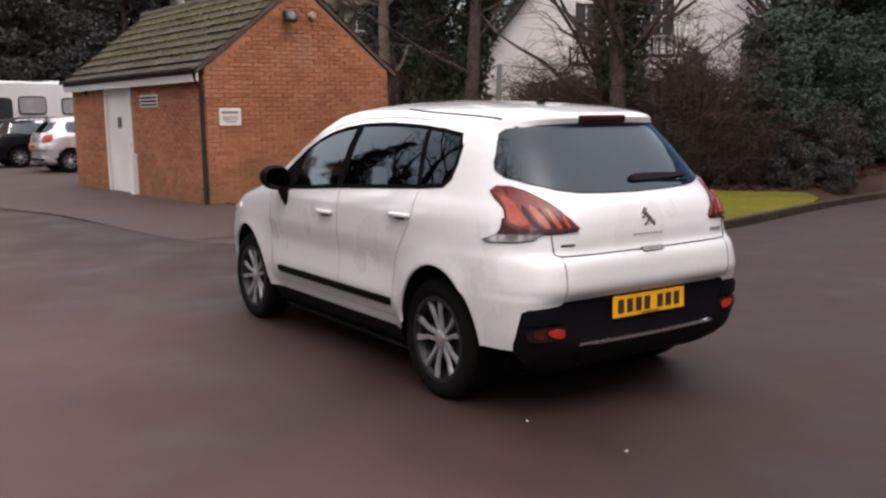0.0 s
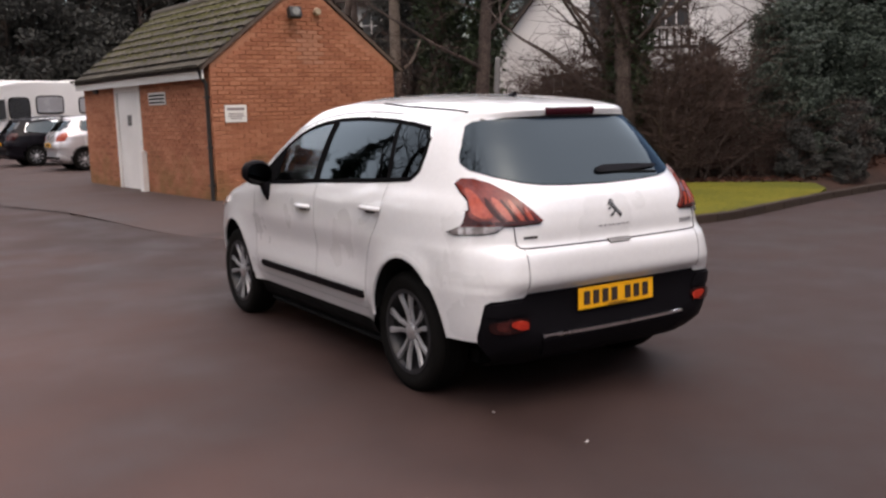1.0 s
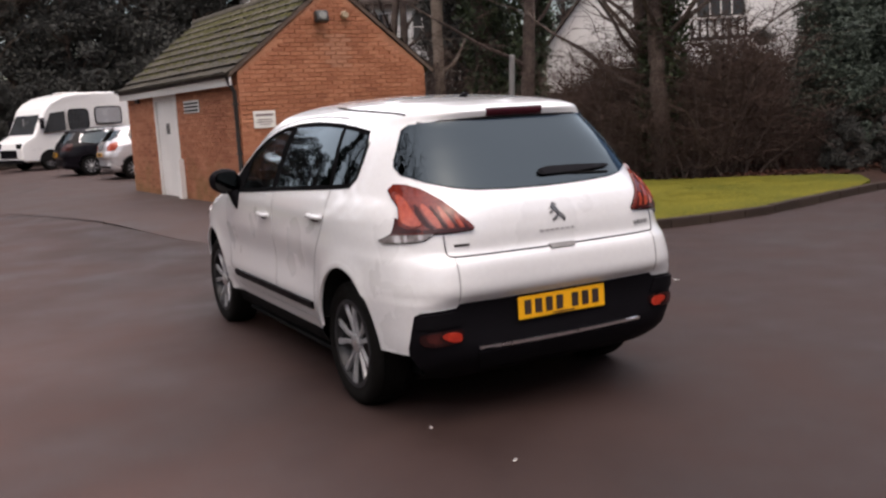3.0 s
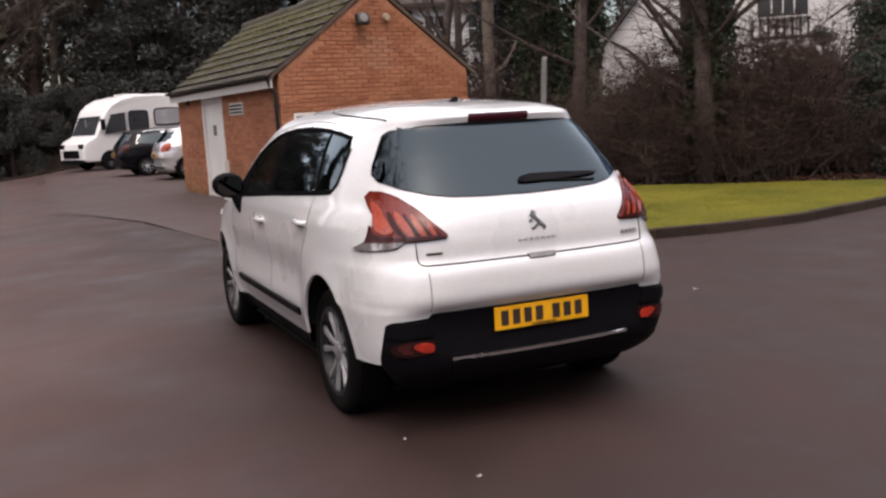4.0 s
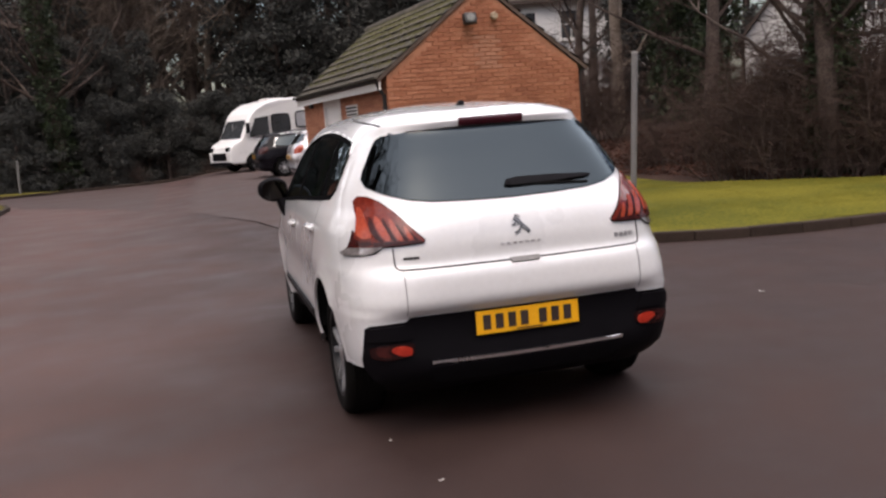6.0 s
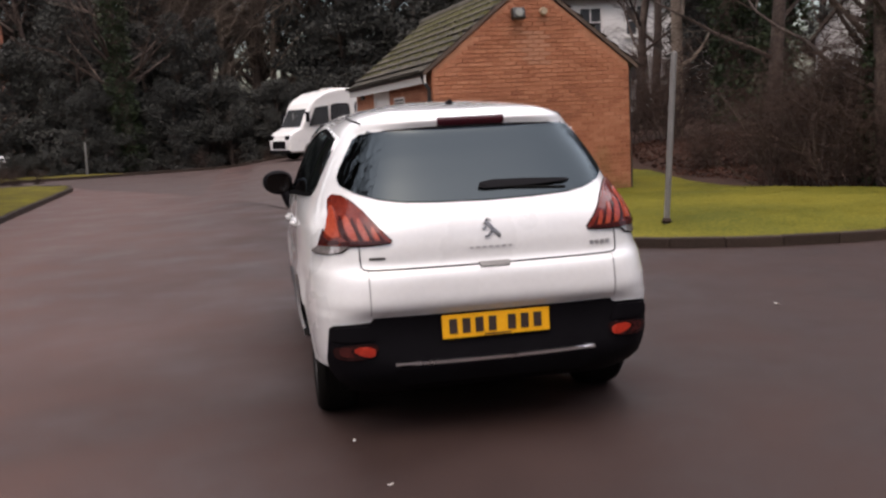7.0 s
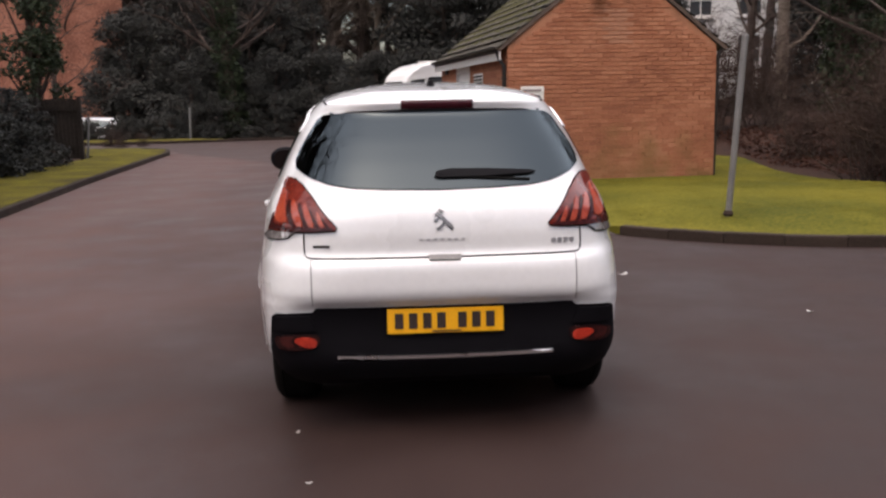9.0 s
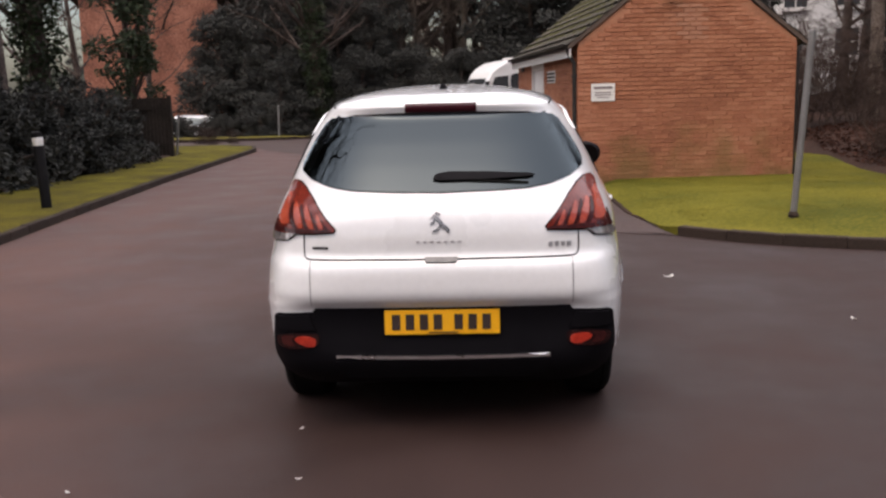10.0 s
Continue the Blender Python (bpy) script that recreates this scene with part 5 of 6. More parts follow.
for x, y, wide in ((-0.36, 1.95, 0.5), (0.36, 1.95, 0.5), (-0.42, 1.05, 0.42), (0.0, 1.05, 0.38), (0.42, 1.05, 0.42)):
    seat(car, x, y, wide)
part("dashboard", boxed((-0.72, 2.82, 0.75), (0.72, 3.2, 1.02), bevel=0.06), INTERIOR, car, "", True)
part("cabin_floor", boxed((-0.74, 0.45, 0.30), (0.74, 3.2, 0.36)), INTERIOR, car)
part("parcel_shelf", boxed((-0.6, 0.35, 0.98), (0.6, 0.85, 1.0)), INTERIOR, car)
wheel_ring = [(0.36 + 0.18 * math.cos(t), 2.68 - 0.07 * math.sin(t), 1.0 + 0.17 * math.sin(t)) for t in [2 * math.pi * k / 24 for k in range(25)]]
part("steering_wheel", tube(wheel_ring, 0.016, 8), INTERIOR, car, "", True)


# ---- the other vehicles ----
SILVER = mat("silver car paint", (0.46, 0.45, 0.46), 0.3, 0.3, 0.04, 1.5, 40, coat=1.0)
BLACK_CAR = mat("black car paint", (0.006, 0.005, 0.007), 0.3, 0, 0.1, 1.5, 40, spec=0.1)
SCREEN_GREY = mat("grey reflecting windscreen", (0.04, 0.043, 0.046), 0.12, 0, 0.2, 1.5, 30, coat=1.0, spec=0.8)
CAMPER_WHITE = mat("white gel coat", (0.74, 0.73, 0.71), 0.35, 0, 0.05, 0.8, 30, coat=0.4)
BLIND = mat("grey window with a drawn blind", (0.30, 0.30, 0.31), 0.2, 0, 0.1, 2, 30)
TINT_FAR = glass("dark car glass", (0.06, 0.065, 0.07))


def parked_car(name, label, m, paint, stretch, estate=False):
    """A parked car seen from afar: shell, glass, lamps, wheels, mirrors, plate."""
    ob = thing(name, label, "car", "cars in the parking bay", at=m)
    prof = PROFILE if not estate else [(z, (y0 if z < 0.9 else y0 * 0.8), y1, w) for z, y0, y1, w in PROFILE]
    sh = Shape(prof, stretch)
    sx, sy, sz = stretch
    side = [(y * sy, z * sz) for y, z in ([(0.72, 1.18), (0.70, 1.3), (0.76, 1.43), (1.3, 1.48), (1.9, 1.475), (2.3, 1.40), (2.78, 1.12), (2.2, 1.09), (1.2, 1.12)] if not estate else [(0.5, 1.16), (0.6, 1.40), (1.3, 1.48), (1.9, 1.475), (2.3, 1.40), (2.78, 1.12), (2.2, 1.08), (1.2, 1.09)])]
    back = [(x * sx, z * sz) for x, z in [(-0.56, 1.17), (0.56, 1.17), (0.62, 1.25), (0.54, 1.45), (-0.54, 1.45), (-0.62, 1.25)]]
    screen = [(x * sx, z * sz) for x, z in WINDSCREEN]
    axles = (0.757 * sy, 3.37 * sy)

    def keep(p):
        if abs(p.x) > 0.5 and any(math.hypot(p.y - a, p.z - 0.32) < 0.36 for a in axles):
            return False
        if abs(p.x) > 0.45 and inside(p.y, p.z, side) and abs(sh.side(p.y, p.z) - abs(p.x)) < 0.02:
            return False
        if p.y < 0.9 * sy and inside(p.x, p.z, back) and abs(sh.back(p.x, p.z) - p.y) < 0.03:
            return False
        return not (p.y > 2.3 * sy and inside(p.x, p.z, screen))

    part("body_shell", sh.shell(80, list(np.linspace(0.22, 1.48 * sz, 44)) + list(sh.rows[sh.rows[:, 0] > 1.485 * sz][::2, 0]), keep), paint, ob, "", True)
    part("underbody", boxed((-0.74 * sx, 0.35, 0.2), (0.74 * sx, 4.0 * sy, 0.34)), DARK_GAP, ob)
    part("cabin_trim", boxed((-0.68 * sx, 0.6, 0.35), (0.68 * sx, 3.1 * sy, 0.95 * sz)), INTERIOR, ob)
    for sign in (-1, 1):
        part("side_window", sheet(grown(side, 0.012), sh.on_side(sign, -0.002), 0.12, 0.004), TINT_FAR, ob, "", True)
        part("window_surround", rim_strip(side, 0.05, sh.on_side(sign, -0.001), 0.006), BRIGHT_TRIM if estate else GLOSS_BLACK, ob)
        if estate:
            part("roof_rail", tube([(sign * 0.60 * sx, y * sy, z * sz + 0.03) for y, z in ((0.75, 1.49), (0.85, 1.52), (1.4, 1.535), (2.0, 1.50), (2.1, 1.47))], 0.016, 6), BRIGHT_TRIM, ob, "silver roof rail")
        for a in axles:
            rows = bmesh.new()
            arc = [math.pi * k / 20 for k in range(21)]
            r1 = [[rows.verts.new((sign * x, a + 0.37 * math.cos(t), 0.32 + 0.37 * math.sin(t))) for t in arc] for x in (0.5, 0.85 * sx)]
            for k in range(20):
                rows.faces.new((r1[0][k], r1[0][k + 1], r1[1][k + 1], r1[1][k]))
            part("arch_liner", rows, DARK_GAP, ob)
            wheel(ob, (sign * 0.74 * sx, a, 0.31), sign, 0.31, 0.21, 0.2)
        lamp = [(0.66, 1.10), (0.74, 1.11), (0.80, 1.0), (0.79, 0.88), (0.62, 0.86), (0.60, 0.98)]
        part("tail_lamp", sheet(mirrored([(x * sx, z * sz) for x, z in lamp], sign), sh.on_back(-0.004), 0.06, 0.016), DARK_RED_LENS if estate else BRIGHT_RED_LENS, ob, "red tail lamp", True)
        shell = bmesh.new()
        bmesh.ops.create_uvsphere(shell, u_segments=12, v_segments=8, radius=1)
        for v in shell.verts:
            v.co = (sign * (0.98 * sx + 0.10 * v.co.x), 2.72 * sy + 0.09 * v.co.y, 1.06 * sz + 0.07 * v.co.z)
        part("door_mirror", shell, paint, ob, "", True)
        for y, z in ((1.96, 0.93), (1.045, 0.96)):
            part("door_handle", sheet([(y * sy - 0.08, z * sz - 0.015), (y * sy + 0.08, z * sz - 0.015), (y * sy + 0.08, z * sz + 0.015), (y * sy - 0.08, z * sz + 0.015)], sh.on_side(sign, 0.0), 0.1, 0.02), paint, ob)
        for line in ([(1.80 * sy, (1.09 - 0.04 * k) * sz) for k in range(18)], [(2.84 * sy, (1.03 - 0.04 * k) * sz) for k in range(15)]):
            part("door_gap", rim_strip(line, 0.008, sh.on_side(sign, -0.001), 0.003, False), DARK_GAP, ob)
    part("rear_window", sheet(grown(back, 0.012), sh.on_back(-0.002), 0.1, 0.004), TINT_FAR, ob, "", True)
    part("rear_surround", rim_strip(back, 0.05, sh.on_back(-0.001), 0.006), GLOSS_BLACK, ob)
    part("windscreen", sheet(grown(screen, 0.015), sh.on_nose(-0.002), 0.12, 0.004), TINT_FAR, ob, "", True)
    part("bumper_panel", sheet([(-0.7 * sx, 0.26), (0.7 * sx, 0.26), (0.72 * sx, 0.42 * sz), (-0.72 * sx, 0.42 * sz)], sh.on_back(0.0), 0.1, 0.012), BLACK_PLASTIC, ob)
    plate_ob = part("number_plate", boxed((-0.26, sh.back(0, 0.76 * sz) - 0.016, 0.70 * sz), (0.26, sh.back(0, 0.76 * sz) - 0.004, 0.70 * sz + 0.11)), PLATE_YELLOW, ob)
    part("bar", boxed((-0.2, sh.back(0, 0.76 * sz) - 0.02, 0.72 * sz), (0.2, sh.back(0, 0.76 * sz) - 0.0165, 0.72 * sz + 0.07)), INK, plate_ob)
    return ob


parked_car("car", "silver compact hatchback parked beyond the brick building", pose(1.25, 23.6, ground_z(2, 23), 0, 0, -86), SILVER, (0.93, 0.9, 0.93))
parked_car("car", "black estate car parked between a silver car and a camper van", pose(0.45, 27.0, ground_z(2, 26), 0, 0, -86), BLACK_CAR, (0.95, 1.05, 0.90), True)


def camper_van():
    """A white integrated motorhome: x forwards from its tail, y to its left."""
    ob = thing("camper_van", "white motorhome with a rounded nose, parked facing the road", "camper van", at=pose(5.1, 36.0, ground_z(2, 34), 0, 0, 203))
    side = [(0.0, 0.45), (0.0, 2.55), (0.08, 2.70), (0.3, 2.76), (3.0, 2.80), (3.9, 2.78), (4.5, 2.66), (4.9, 2.46), (5.12, 2.26), (5.20, 2.12), (5.24, 2.04), (5.60, 1.30), (5.94, 1.14), (6.08, 1.00), (6.14, 0.80), (6.12, 0.42), (6.0, 0.33), (0.1, 0.33)]

    def taper(x):
        return 1 - 0.13 * smooth01((x - 4.4) / 1.8)

    bm = bmesh.new()
    rings = []
    for y, inset in ((-1.12, 0.09), (-1.105, 0.04), (-1.06, 0.012), (-1.0, 0.0), (1.0, 0.0), (1.06, 0.012), (1.105, 0.04), (1.12, 0.09)):
        rings.append([bm.verts.new((x, y * taper(x), z)) for x, z in (grown(side, -inset) if inset else side)])
    for a, b in zip(rings, rings[1:]):
        for k in range(len(a)):
            j = (k + 1) % len(a)
            bm.faces.new((a[k], a[j], b[j], b[k]))
    bm.faces.new(rings[0])
    bm.faces.new(rings[-1][::-1])
    bmesh.ops.recalc_face_normals(bm, faces=bm.faces)
    body = part("body", bm, CAMPER_WHITE, ob, "white moulded motorhome body")
    part("windscreen", sheet([(-0.90, 0.03), (0.90, 0.03), (0.84, 0.97), (-0.84, 0.97)], lambda u, v, h: (5.60 - 0.36 * v + 0.004 + h, u, 1.30 + 0.74 * v + h * 0.5), 0.4, 0.008), SCREEN_GREY, body, "large grey windscreen")
    part("screen_pillar", boxed((5.40, -0.02, 1.36), (5.44, 0.02, 1.9), pose(0.02, 0, 0, 0, 0, 0)), GREY_PAINT, body)
    for s in (-1, 1):
        def on(u, v, h, base=0.003):
            return (u, s * (1.12 * taper(u) + base + h), v)

        part("cab_window", sheet([(4.42, 1.42), (5.26, 1.34), (5.22, 1.50), (4.98, 2.06), (4.42, 2.12)], on, 0.3, 0.008), SCREEN_GREY, body, "dark cab side window")
        part("cab_mirror", boxed((5.3, s * 1.16 - 0.09, 1.5), (5.4, s * 1.16 + 0.09, 1.85), bevel=0.03), BLACK_PLASTIC, body)
        part("mirror_arm", boxed((5.2, min(s * 0.9, s * 1.1), 1.85), (5.38, max(s * 0.9, s * 1.1), 1.9)), BLACK_PLASTIC, body)
        part("cab_door_gap", rim_strip([(4.36, 2.2), (4.36, 1.3), (4.38, 0.6), (4.8, 0.5)], 0.012, lambda u, v, h: on(u, v, h, 0.001), 0.003, False), DARK_GAP, body)
        part("head_lamp", boxed((5.86, s * 0.74 - 0.19, 0.78), (6.13, s * 0.74 + 0.19, 1.02), bevel=0.05), GLOSS_BLACK, body, "dark head lamp", True)
        for x0, x1, z0, z1, pane_mat in ((3.50, 4.26, 1.45, 2.14, SCREEN_GREY), (2.12, 3.18, 1.62, 2.20, BLIND), (0.5, 1.4, 1.6, 2.15, BLIND)):
            outer = rounded([(x0, z0 + 0.03), (x0 + 0.1, z0), (x1 - 0.1, z0), (x1, z0 + 0.03), (x1, z1 - 0.04), (x1 - 0.1, z1), (x0 + 0.1, z1), (x0, z1 - 0.04)], 1)
            frame_part = part("window_frame", sheet(grown(outer, 0.05), on, 0.5, 0.012), GLOSS_BLACK, ob, "black framed window")
            part("pane", sheet(outer, lambda u, v, h: on(u, v, h, 0.0155), 0.5, 0.006), pane_mat, frame_part)
        part("stripe", sheet([(0.1, 0.92), (4.3, 0.92), (4.3, 0.96), (0.1, 0.96)], lambda u, v, h: on(u, v, h, 0.001), 1, 0.003), GREY_PAINT, ob, "grey waist stripe")
        for x in (1.35, 5.1):
            wheel(ob, (0, 0, 0), 1, 0.33, 0.2, 0.21).matrix_basis = Matrix.Translation((x, s * 0.94, 0.33)) @ Matrix.Rotation(s * math.pi / 2, 4, "Z")
            part("arch", sheet([(x + 0.42 * math.cos(math.pi * k / 12), 0.335 + 0.42 * math.sin(math.pi * k / 12)) for k in range(13)], lambda u, v, h: on(u, v, h, 0.001), 0.5, 0.004), DARK_GAP, ob)
    part("grille", boxed((6.09, -0.62, 0.50), (6.155, 0.62, 0.80), bevel=0.02), BLACK_PLASTIC, body, "wide black grille")
    part("front_skirt", boxed((5.72, -0.93, 0.30), (6.15, 0.93, 0.44), bevel=0.03), BLACK_PLASTIC, body, "black front skirt")
    part("roof_light", boxed((3.3, -0.35, 2.77), (4.0, 0.35, 2.835), bevel=0.025), OFF_WHITE, ob)
    part("roof_vent", boxed((0.8, -0.25, 2.77), (1.3, 0.25, 2.87), bevel=0.04), OFF_WHITE, ob)


camper_van()


# ---- trees, shrubs, hedges ----
PALE_BARK = mat("grey-brown bark", ((0.075, 0.058, 0.046), (0.13, 0.102, 0.082), (0.19, 0.155, 0.125)), 0.95, 0, 0.3, 2.0, 20, 0.8, spec=0.1)
BARK = mat("dark damp bark", ((0.030, 0.022, 0.019), (0.070, 0.052, 0.044), (0.115, 0.090, 0.076)), 0.95, 0, 0.3, 2.5, 25, 0.8, spec=0.15)
TWIG = mat("brown bare twigs", ((0.032, 0.021, 0.017), (0.074, 0.049, 0.039)), 0.95, 0, 0.3, 1.5, 20, per_island=0.6, spec=0.1)
DARK_LEAF = mat("dark evergreen leaves", ((0.028, 0.028, 0.026), (0.045, 0.045, 0.041), (0.066, 0.066, 0.058)), 0.8, 0, 0.3, 0.6, 12, per_island=0.5, spec=0.12)
BROAD_LEAF = mat("glossy laurel leaves", ((0.017, 0.023, 0.018), (0.036, 0.048, 0.036), (0.066, 0.082, 0.060)), 0.65, 0, 0.3, 0.6, 12, per_island=0.6, spec=0.2)
IVY_LEAF = mat("ivy leaves", ((0.012, 0.020, 0.008), (0.035, 0.050, 0.018)), 0.65, 0, 0.3, 0.6, 12, per_island=0.8, spec=0.3)
DEAD_LEAF = mat("fallen leaves", ((0.03, 0.015, 0.011), (0.062, 0.028, 0.020), (0.10, 0.048, 0.032)), 0.95, 0, 0.3, 0.8, 14, per_island=0.9, spec=0.1)
FENCE_WOOD = mat("dark weathered fence timber", ((0.018, 0.014, 0.012), (0.045, 0.036, 0.030)), 0.95, 0, 0.3, 1.2, 25, 0.5, spec=0.15)


def mesh_part(name, verts, faces, material, parent, label=""):
    me = bpy.data.meshes.new(name)
    me.from_pydata(verts, [], faces)
    me.materials.append(material)
    ob = new(name, me)
    ob.parent = parent
    if label:
        ob["label"] = label
    return ob


class Limbs:
    """Tapered limbs gathered into one mesh."""

    def __init__(self, seed):
        self.verts, self.faces, self.rnd = [], [], random.Random(seed)

    def limb(self, points, radii, sides):
        base = len(self.verts)
        for i, p in enumerate(points):
            d = (points[min(i + 1, len(points) - 1)] - points[max(i - 1, 0)]).normalized()
            a = d.cross(Vector((0.3, 0.2, 0.93)) if abs(d.z) < 0.9 else Vector((1, 0.1, 0))).normalized()
            b = d.cross(a)
            for k in range(sides):
                t = 2 * math.pi * k / sides
                self.verts.append(p + radii[i] * (math.cos(t) * a + math.sin(t) * b))
        for i in range(len(points) - 1):
            for k in range(sides):
                j = (k + 1) % sides
                self.faces.append((base + i * sides + k, base + i * sides + j, base + (i + 1) * sides + j, base + (i + 1) * sides + k))

    def wander(self, start, way, length, radius, end, sides, steps, wobble, lift=0.0):
        p, d, pts, radii = Vector(start), Vector(way).normalized(), [], []
        for i in range(steps + 1):
            pts.append(p.copy())
            radii.append(radius + (end - radius) * i / steps)
            d = (d + wobble * Vector((self.rnd.gauss(0, 1), self.rnd.gauss(0, 1), self.rnd.gauss(0, 0.7))) + Vector((0, 0, lift))).normalized()
            p = p + d * length / steps
        self.limb(pts, radii, sides)
        return pts


def leaves(seed, centres, count, size, shape=0.45, hang=0.3):
    """Folded leaves scattered through clumps (centre, radii); returns vertices and faces."""
    rnd = random.Random(seed)
    verts, faces = [], []
    weights = [r[0] * r[1] + r[1] * r[2] for _, r in centres]
    for c, r in rnd.choices(centres, weights, k=count):
        d = Vector((rnd.gauss(0, 1), rnd.gauss(0, 1), rnd.gauss(0, 1))).normalized() * (0.55 + 0.5 * rnd.random() ** 0.6)
        p = Vector(c) + Vector((d.x * r[0], d.y * r[1], d.z * r[2]))
        a = Vector((rnd.gauss(0, 1), rnd.gauss(0, 1), rnd.gauss(-hang, 0.6))).normalized()
        b = a.cross(Vector((rnd.gauss(0, 1), rnd.gauss(0, 1), rnd.gauss(0, 1)))).normalized()
        s = size * rnd.uniform(0.6, 1.4)
        n = a.cross(b)
        k = len(verts)
        verts += [p, p + s * (0.5 * a + shape * 0.5 * b + 0.08 * n), p + s * a, p + s * (0.5 * a - shape * 0.5 * b + 0.08 * n)]
        faces += [(k, k + 1, k + 2), (k, k + 2, k + 3)]
    return verts, faces


def bare_tree(seed, label, height=13.0, trunk=0.22, ivy=False, bark=BARK):
    ob = thing("tree", label, "tree", "trees of the wood")
    g = Limbs(seed)
    r = g.rnd
    main = g.wander((0, 0, -0.2), (r.gauss(0, 0.04), r.gauss(0, 0.04), 1), height * 0.85, trunk, trunk * 0.25, 9, 12, 0.035)
    tw = Limbs(seed + 50)
    for k in range(22):
        t = r.uniform(0.22, 1.0)
        p = main[min(11, int(t * 12))]
        a = r.uniform(0, 6.28)
        sub = g.wander(p, (math.cos(a), math.sin(a), r.uniform(0.25, 1.1)), height * (0.42 - 0.22 * t), trunk * 0.36 * (1.15 - t), 0.012, 5, 6, 0.16, 0.05)
        for j in range(7):
            q = sub[r.randint(1, 6)]
            b = r.uniform(0, 6.28)
            twig = g.wander(q, (math.cos(b), math.sin(b), r.uniform(-0.1, 0.9)), height * r.uniform(0.07, 0.15), 0.018, 0.006, 3, 3, 0.2, 0.03)
            for i in range(5):
                c = r.uniform(0, 6.28)
                tw.wander(twig[r.randint(1, 3)], (math.cos(c), math.sin(c), r.uniform(-0.3, 0.7)), r.uniform(0.4, 0.9), 0.007, 0.003, 3, 2, 0.2)
    mesh_part("trunk", g.verts, g.faces, bark, ob, "bare trunk and limbs")
    mesh_part("crown", tw.verts, tw.faces, TWIG, ob, "fine bare twigs")
    if ivy:
        v, f = leaves(seed + 9, [(main[k] + Vector((0, 0, 0.2)), (trunk * 2.1, trunk * 2.1, 0.7)) for k in range(0, 10)], 8500, 0.13, 0.8)
        mesh_part("ivy", v, f, IVY_LEAF, ob, "dark ivy round the trunk")
    return ob


def evergreen(seed, label, height=11.0, wide=2.8, leaf=0.2, count=11000, low=0.3, material=DARK_LEAF, category="tree", clump_count=46, fat=0.36):
    ob = thing("tree" if category == "tree" else "bush", label, category, "evergreens of the wood")
    g = Limbs(seed)
    r = g.rnd
    main = g.wander((0, 0, -0.2), (0, 0, 1), height * 0.92, 0.05 * wide + 0.05, 0.03, 8, 10, 0.03)
    clumps = []
    for k in range(clump_count):
        t = r.uniform(0.0, 1.0)
        z = low + (height - low) * t
        reach = wide * (1 - t) ** 0.55 * r.uniform(0.45, 1.0) + 0.2
        a = r.uniform(0, 6.28)
        p = main[min(9, int(t * 10))]
        tip = Vector((reach * math.cos(a), reach * math.sin(a), z + r.uniform(-0.4, 0.3)))
        g.limb([p, (p + tip) / 2 + Vector((0, 0, 0.15)), tip], [0.06, 0.04, 0.012], 4)
        s = r.uniform(0.45, 1.0) * wide * fat
        clumps.append((tip * 0.9 + Vector((0, 0, 0.1 * z)), (s, s, s * r.uniform(0.5, 0.8))))
    mesh_part("trunk", g.verts, g.faces, BARK, ob, "dark trunk and limbs")
    v, f = leaves(seed + 3, clumps, count, leaf)
    mesh_part("crown", v, f, material, ob, "dense dark leaves")
    return ob


def twiggy_shrub(seed, label, height=2.6, wide=1.5, stems=34):
    ob = thing("bush", label, "bush", "bare shrubs behind the lawn")
    g, tw = Limbs(seed), Limbs(seed + 70)
    r = g.rnd
    for k in range(stems):
        a, out = r.uniform(0, 6.28), r.uniform(0.1, 0.9)
        s = Vector((0.35 * wide * r.uniform(-1, 1), 0.35 * wide * r.uniform(-1, 1), -0.1))
        main = g.wander(s, (out * math.cos(a), out * math.sin(a), 1.2), height * r.uniform(0.6, 1.1), 0.016, 0.005, 4, 6, 0.12)
        for j in range(13):
            b = r.uniform(0, 6.28)
            sub = tw.wander(main[r.randint(1, 6)], (math.cos(b), math.sin(b), r.uniform(-0.1, 1.0)), r.uniform(0.3, 0.9), 0.007, 0.003, 3, 3, 0.22)
            for i in range(3):
                c = r.uniform(0, 6.28)
                tw.wander(sub[r.randint(1, 3)], (math.cos(c), math.sin(c), r.uniform(-0.2, 0.8)), r.uniform(0.15, 0.4), 0.004, 0.002, 3, 1, 0.2)
    mesh_part("stem_clump", g.verts, g.faces, BARK, ob)
    mesh_part("twig_clump", tw.verts, tw.faces, TWIG, ob, "brown leafless twigs")
    return ob


def settle(ob, x, y, turn, scale=1.0, z=None):
    ob.scale = (scale, scale, scale)
    ob.matrix_basis = pose(x, y, (earth_z(x, y) if z is None else z), 0, 0, turn) @ Matrix.Scale(scale, 4)
    return ob


def spread(ob, places):
    """Stands ob at the first place and copies of it at the others: x, y, turn, scale."""
    x, y, turn, s = places[0]
    settle(ob, x, y, turn, s)
    for x, y, turn, s in places[1:]:
        copy = copy_thing(ob, Matrix.Identity(4))
        settle(copy, x, y, turn, s)


rnd = random.Random(11)


def row(x0, x1, y0, y1, count, s0=0.8, s1=1.25):
    return [(x0 + (x1 - x0) * (k + rnd.uniform(0.15, 0.85)) / count, rnd.uniform(y0, y1), rnd.uniform(0, 360), rnd.uniform(s0, s1)) for k in range(count)]


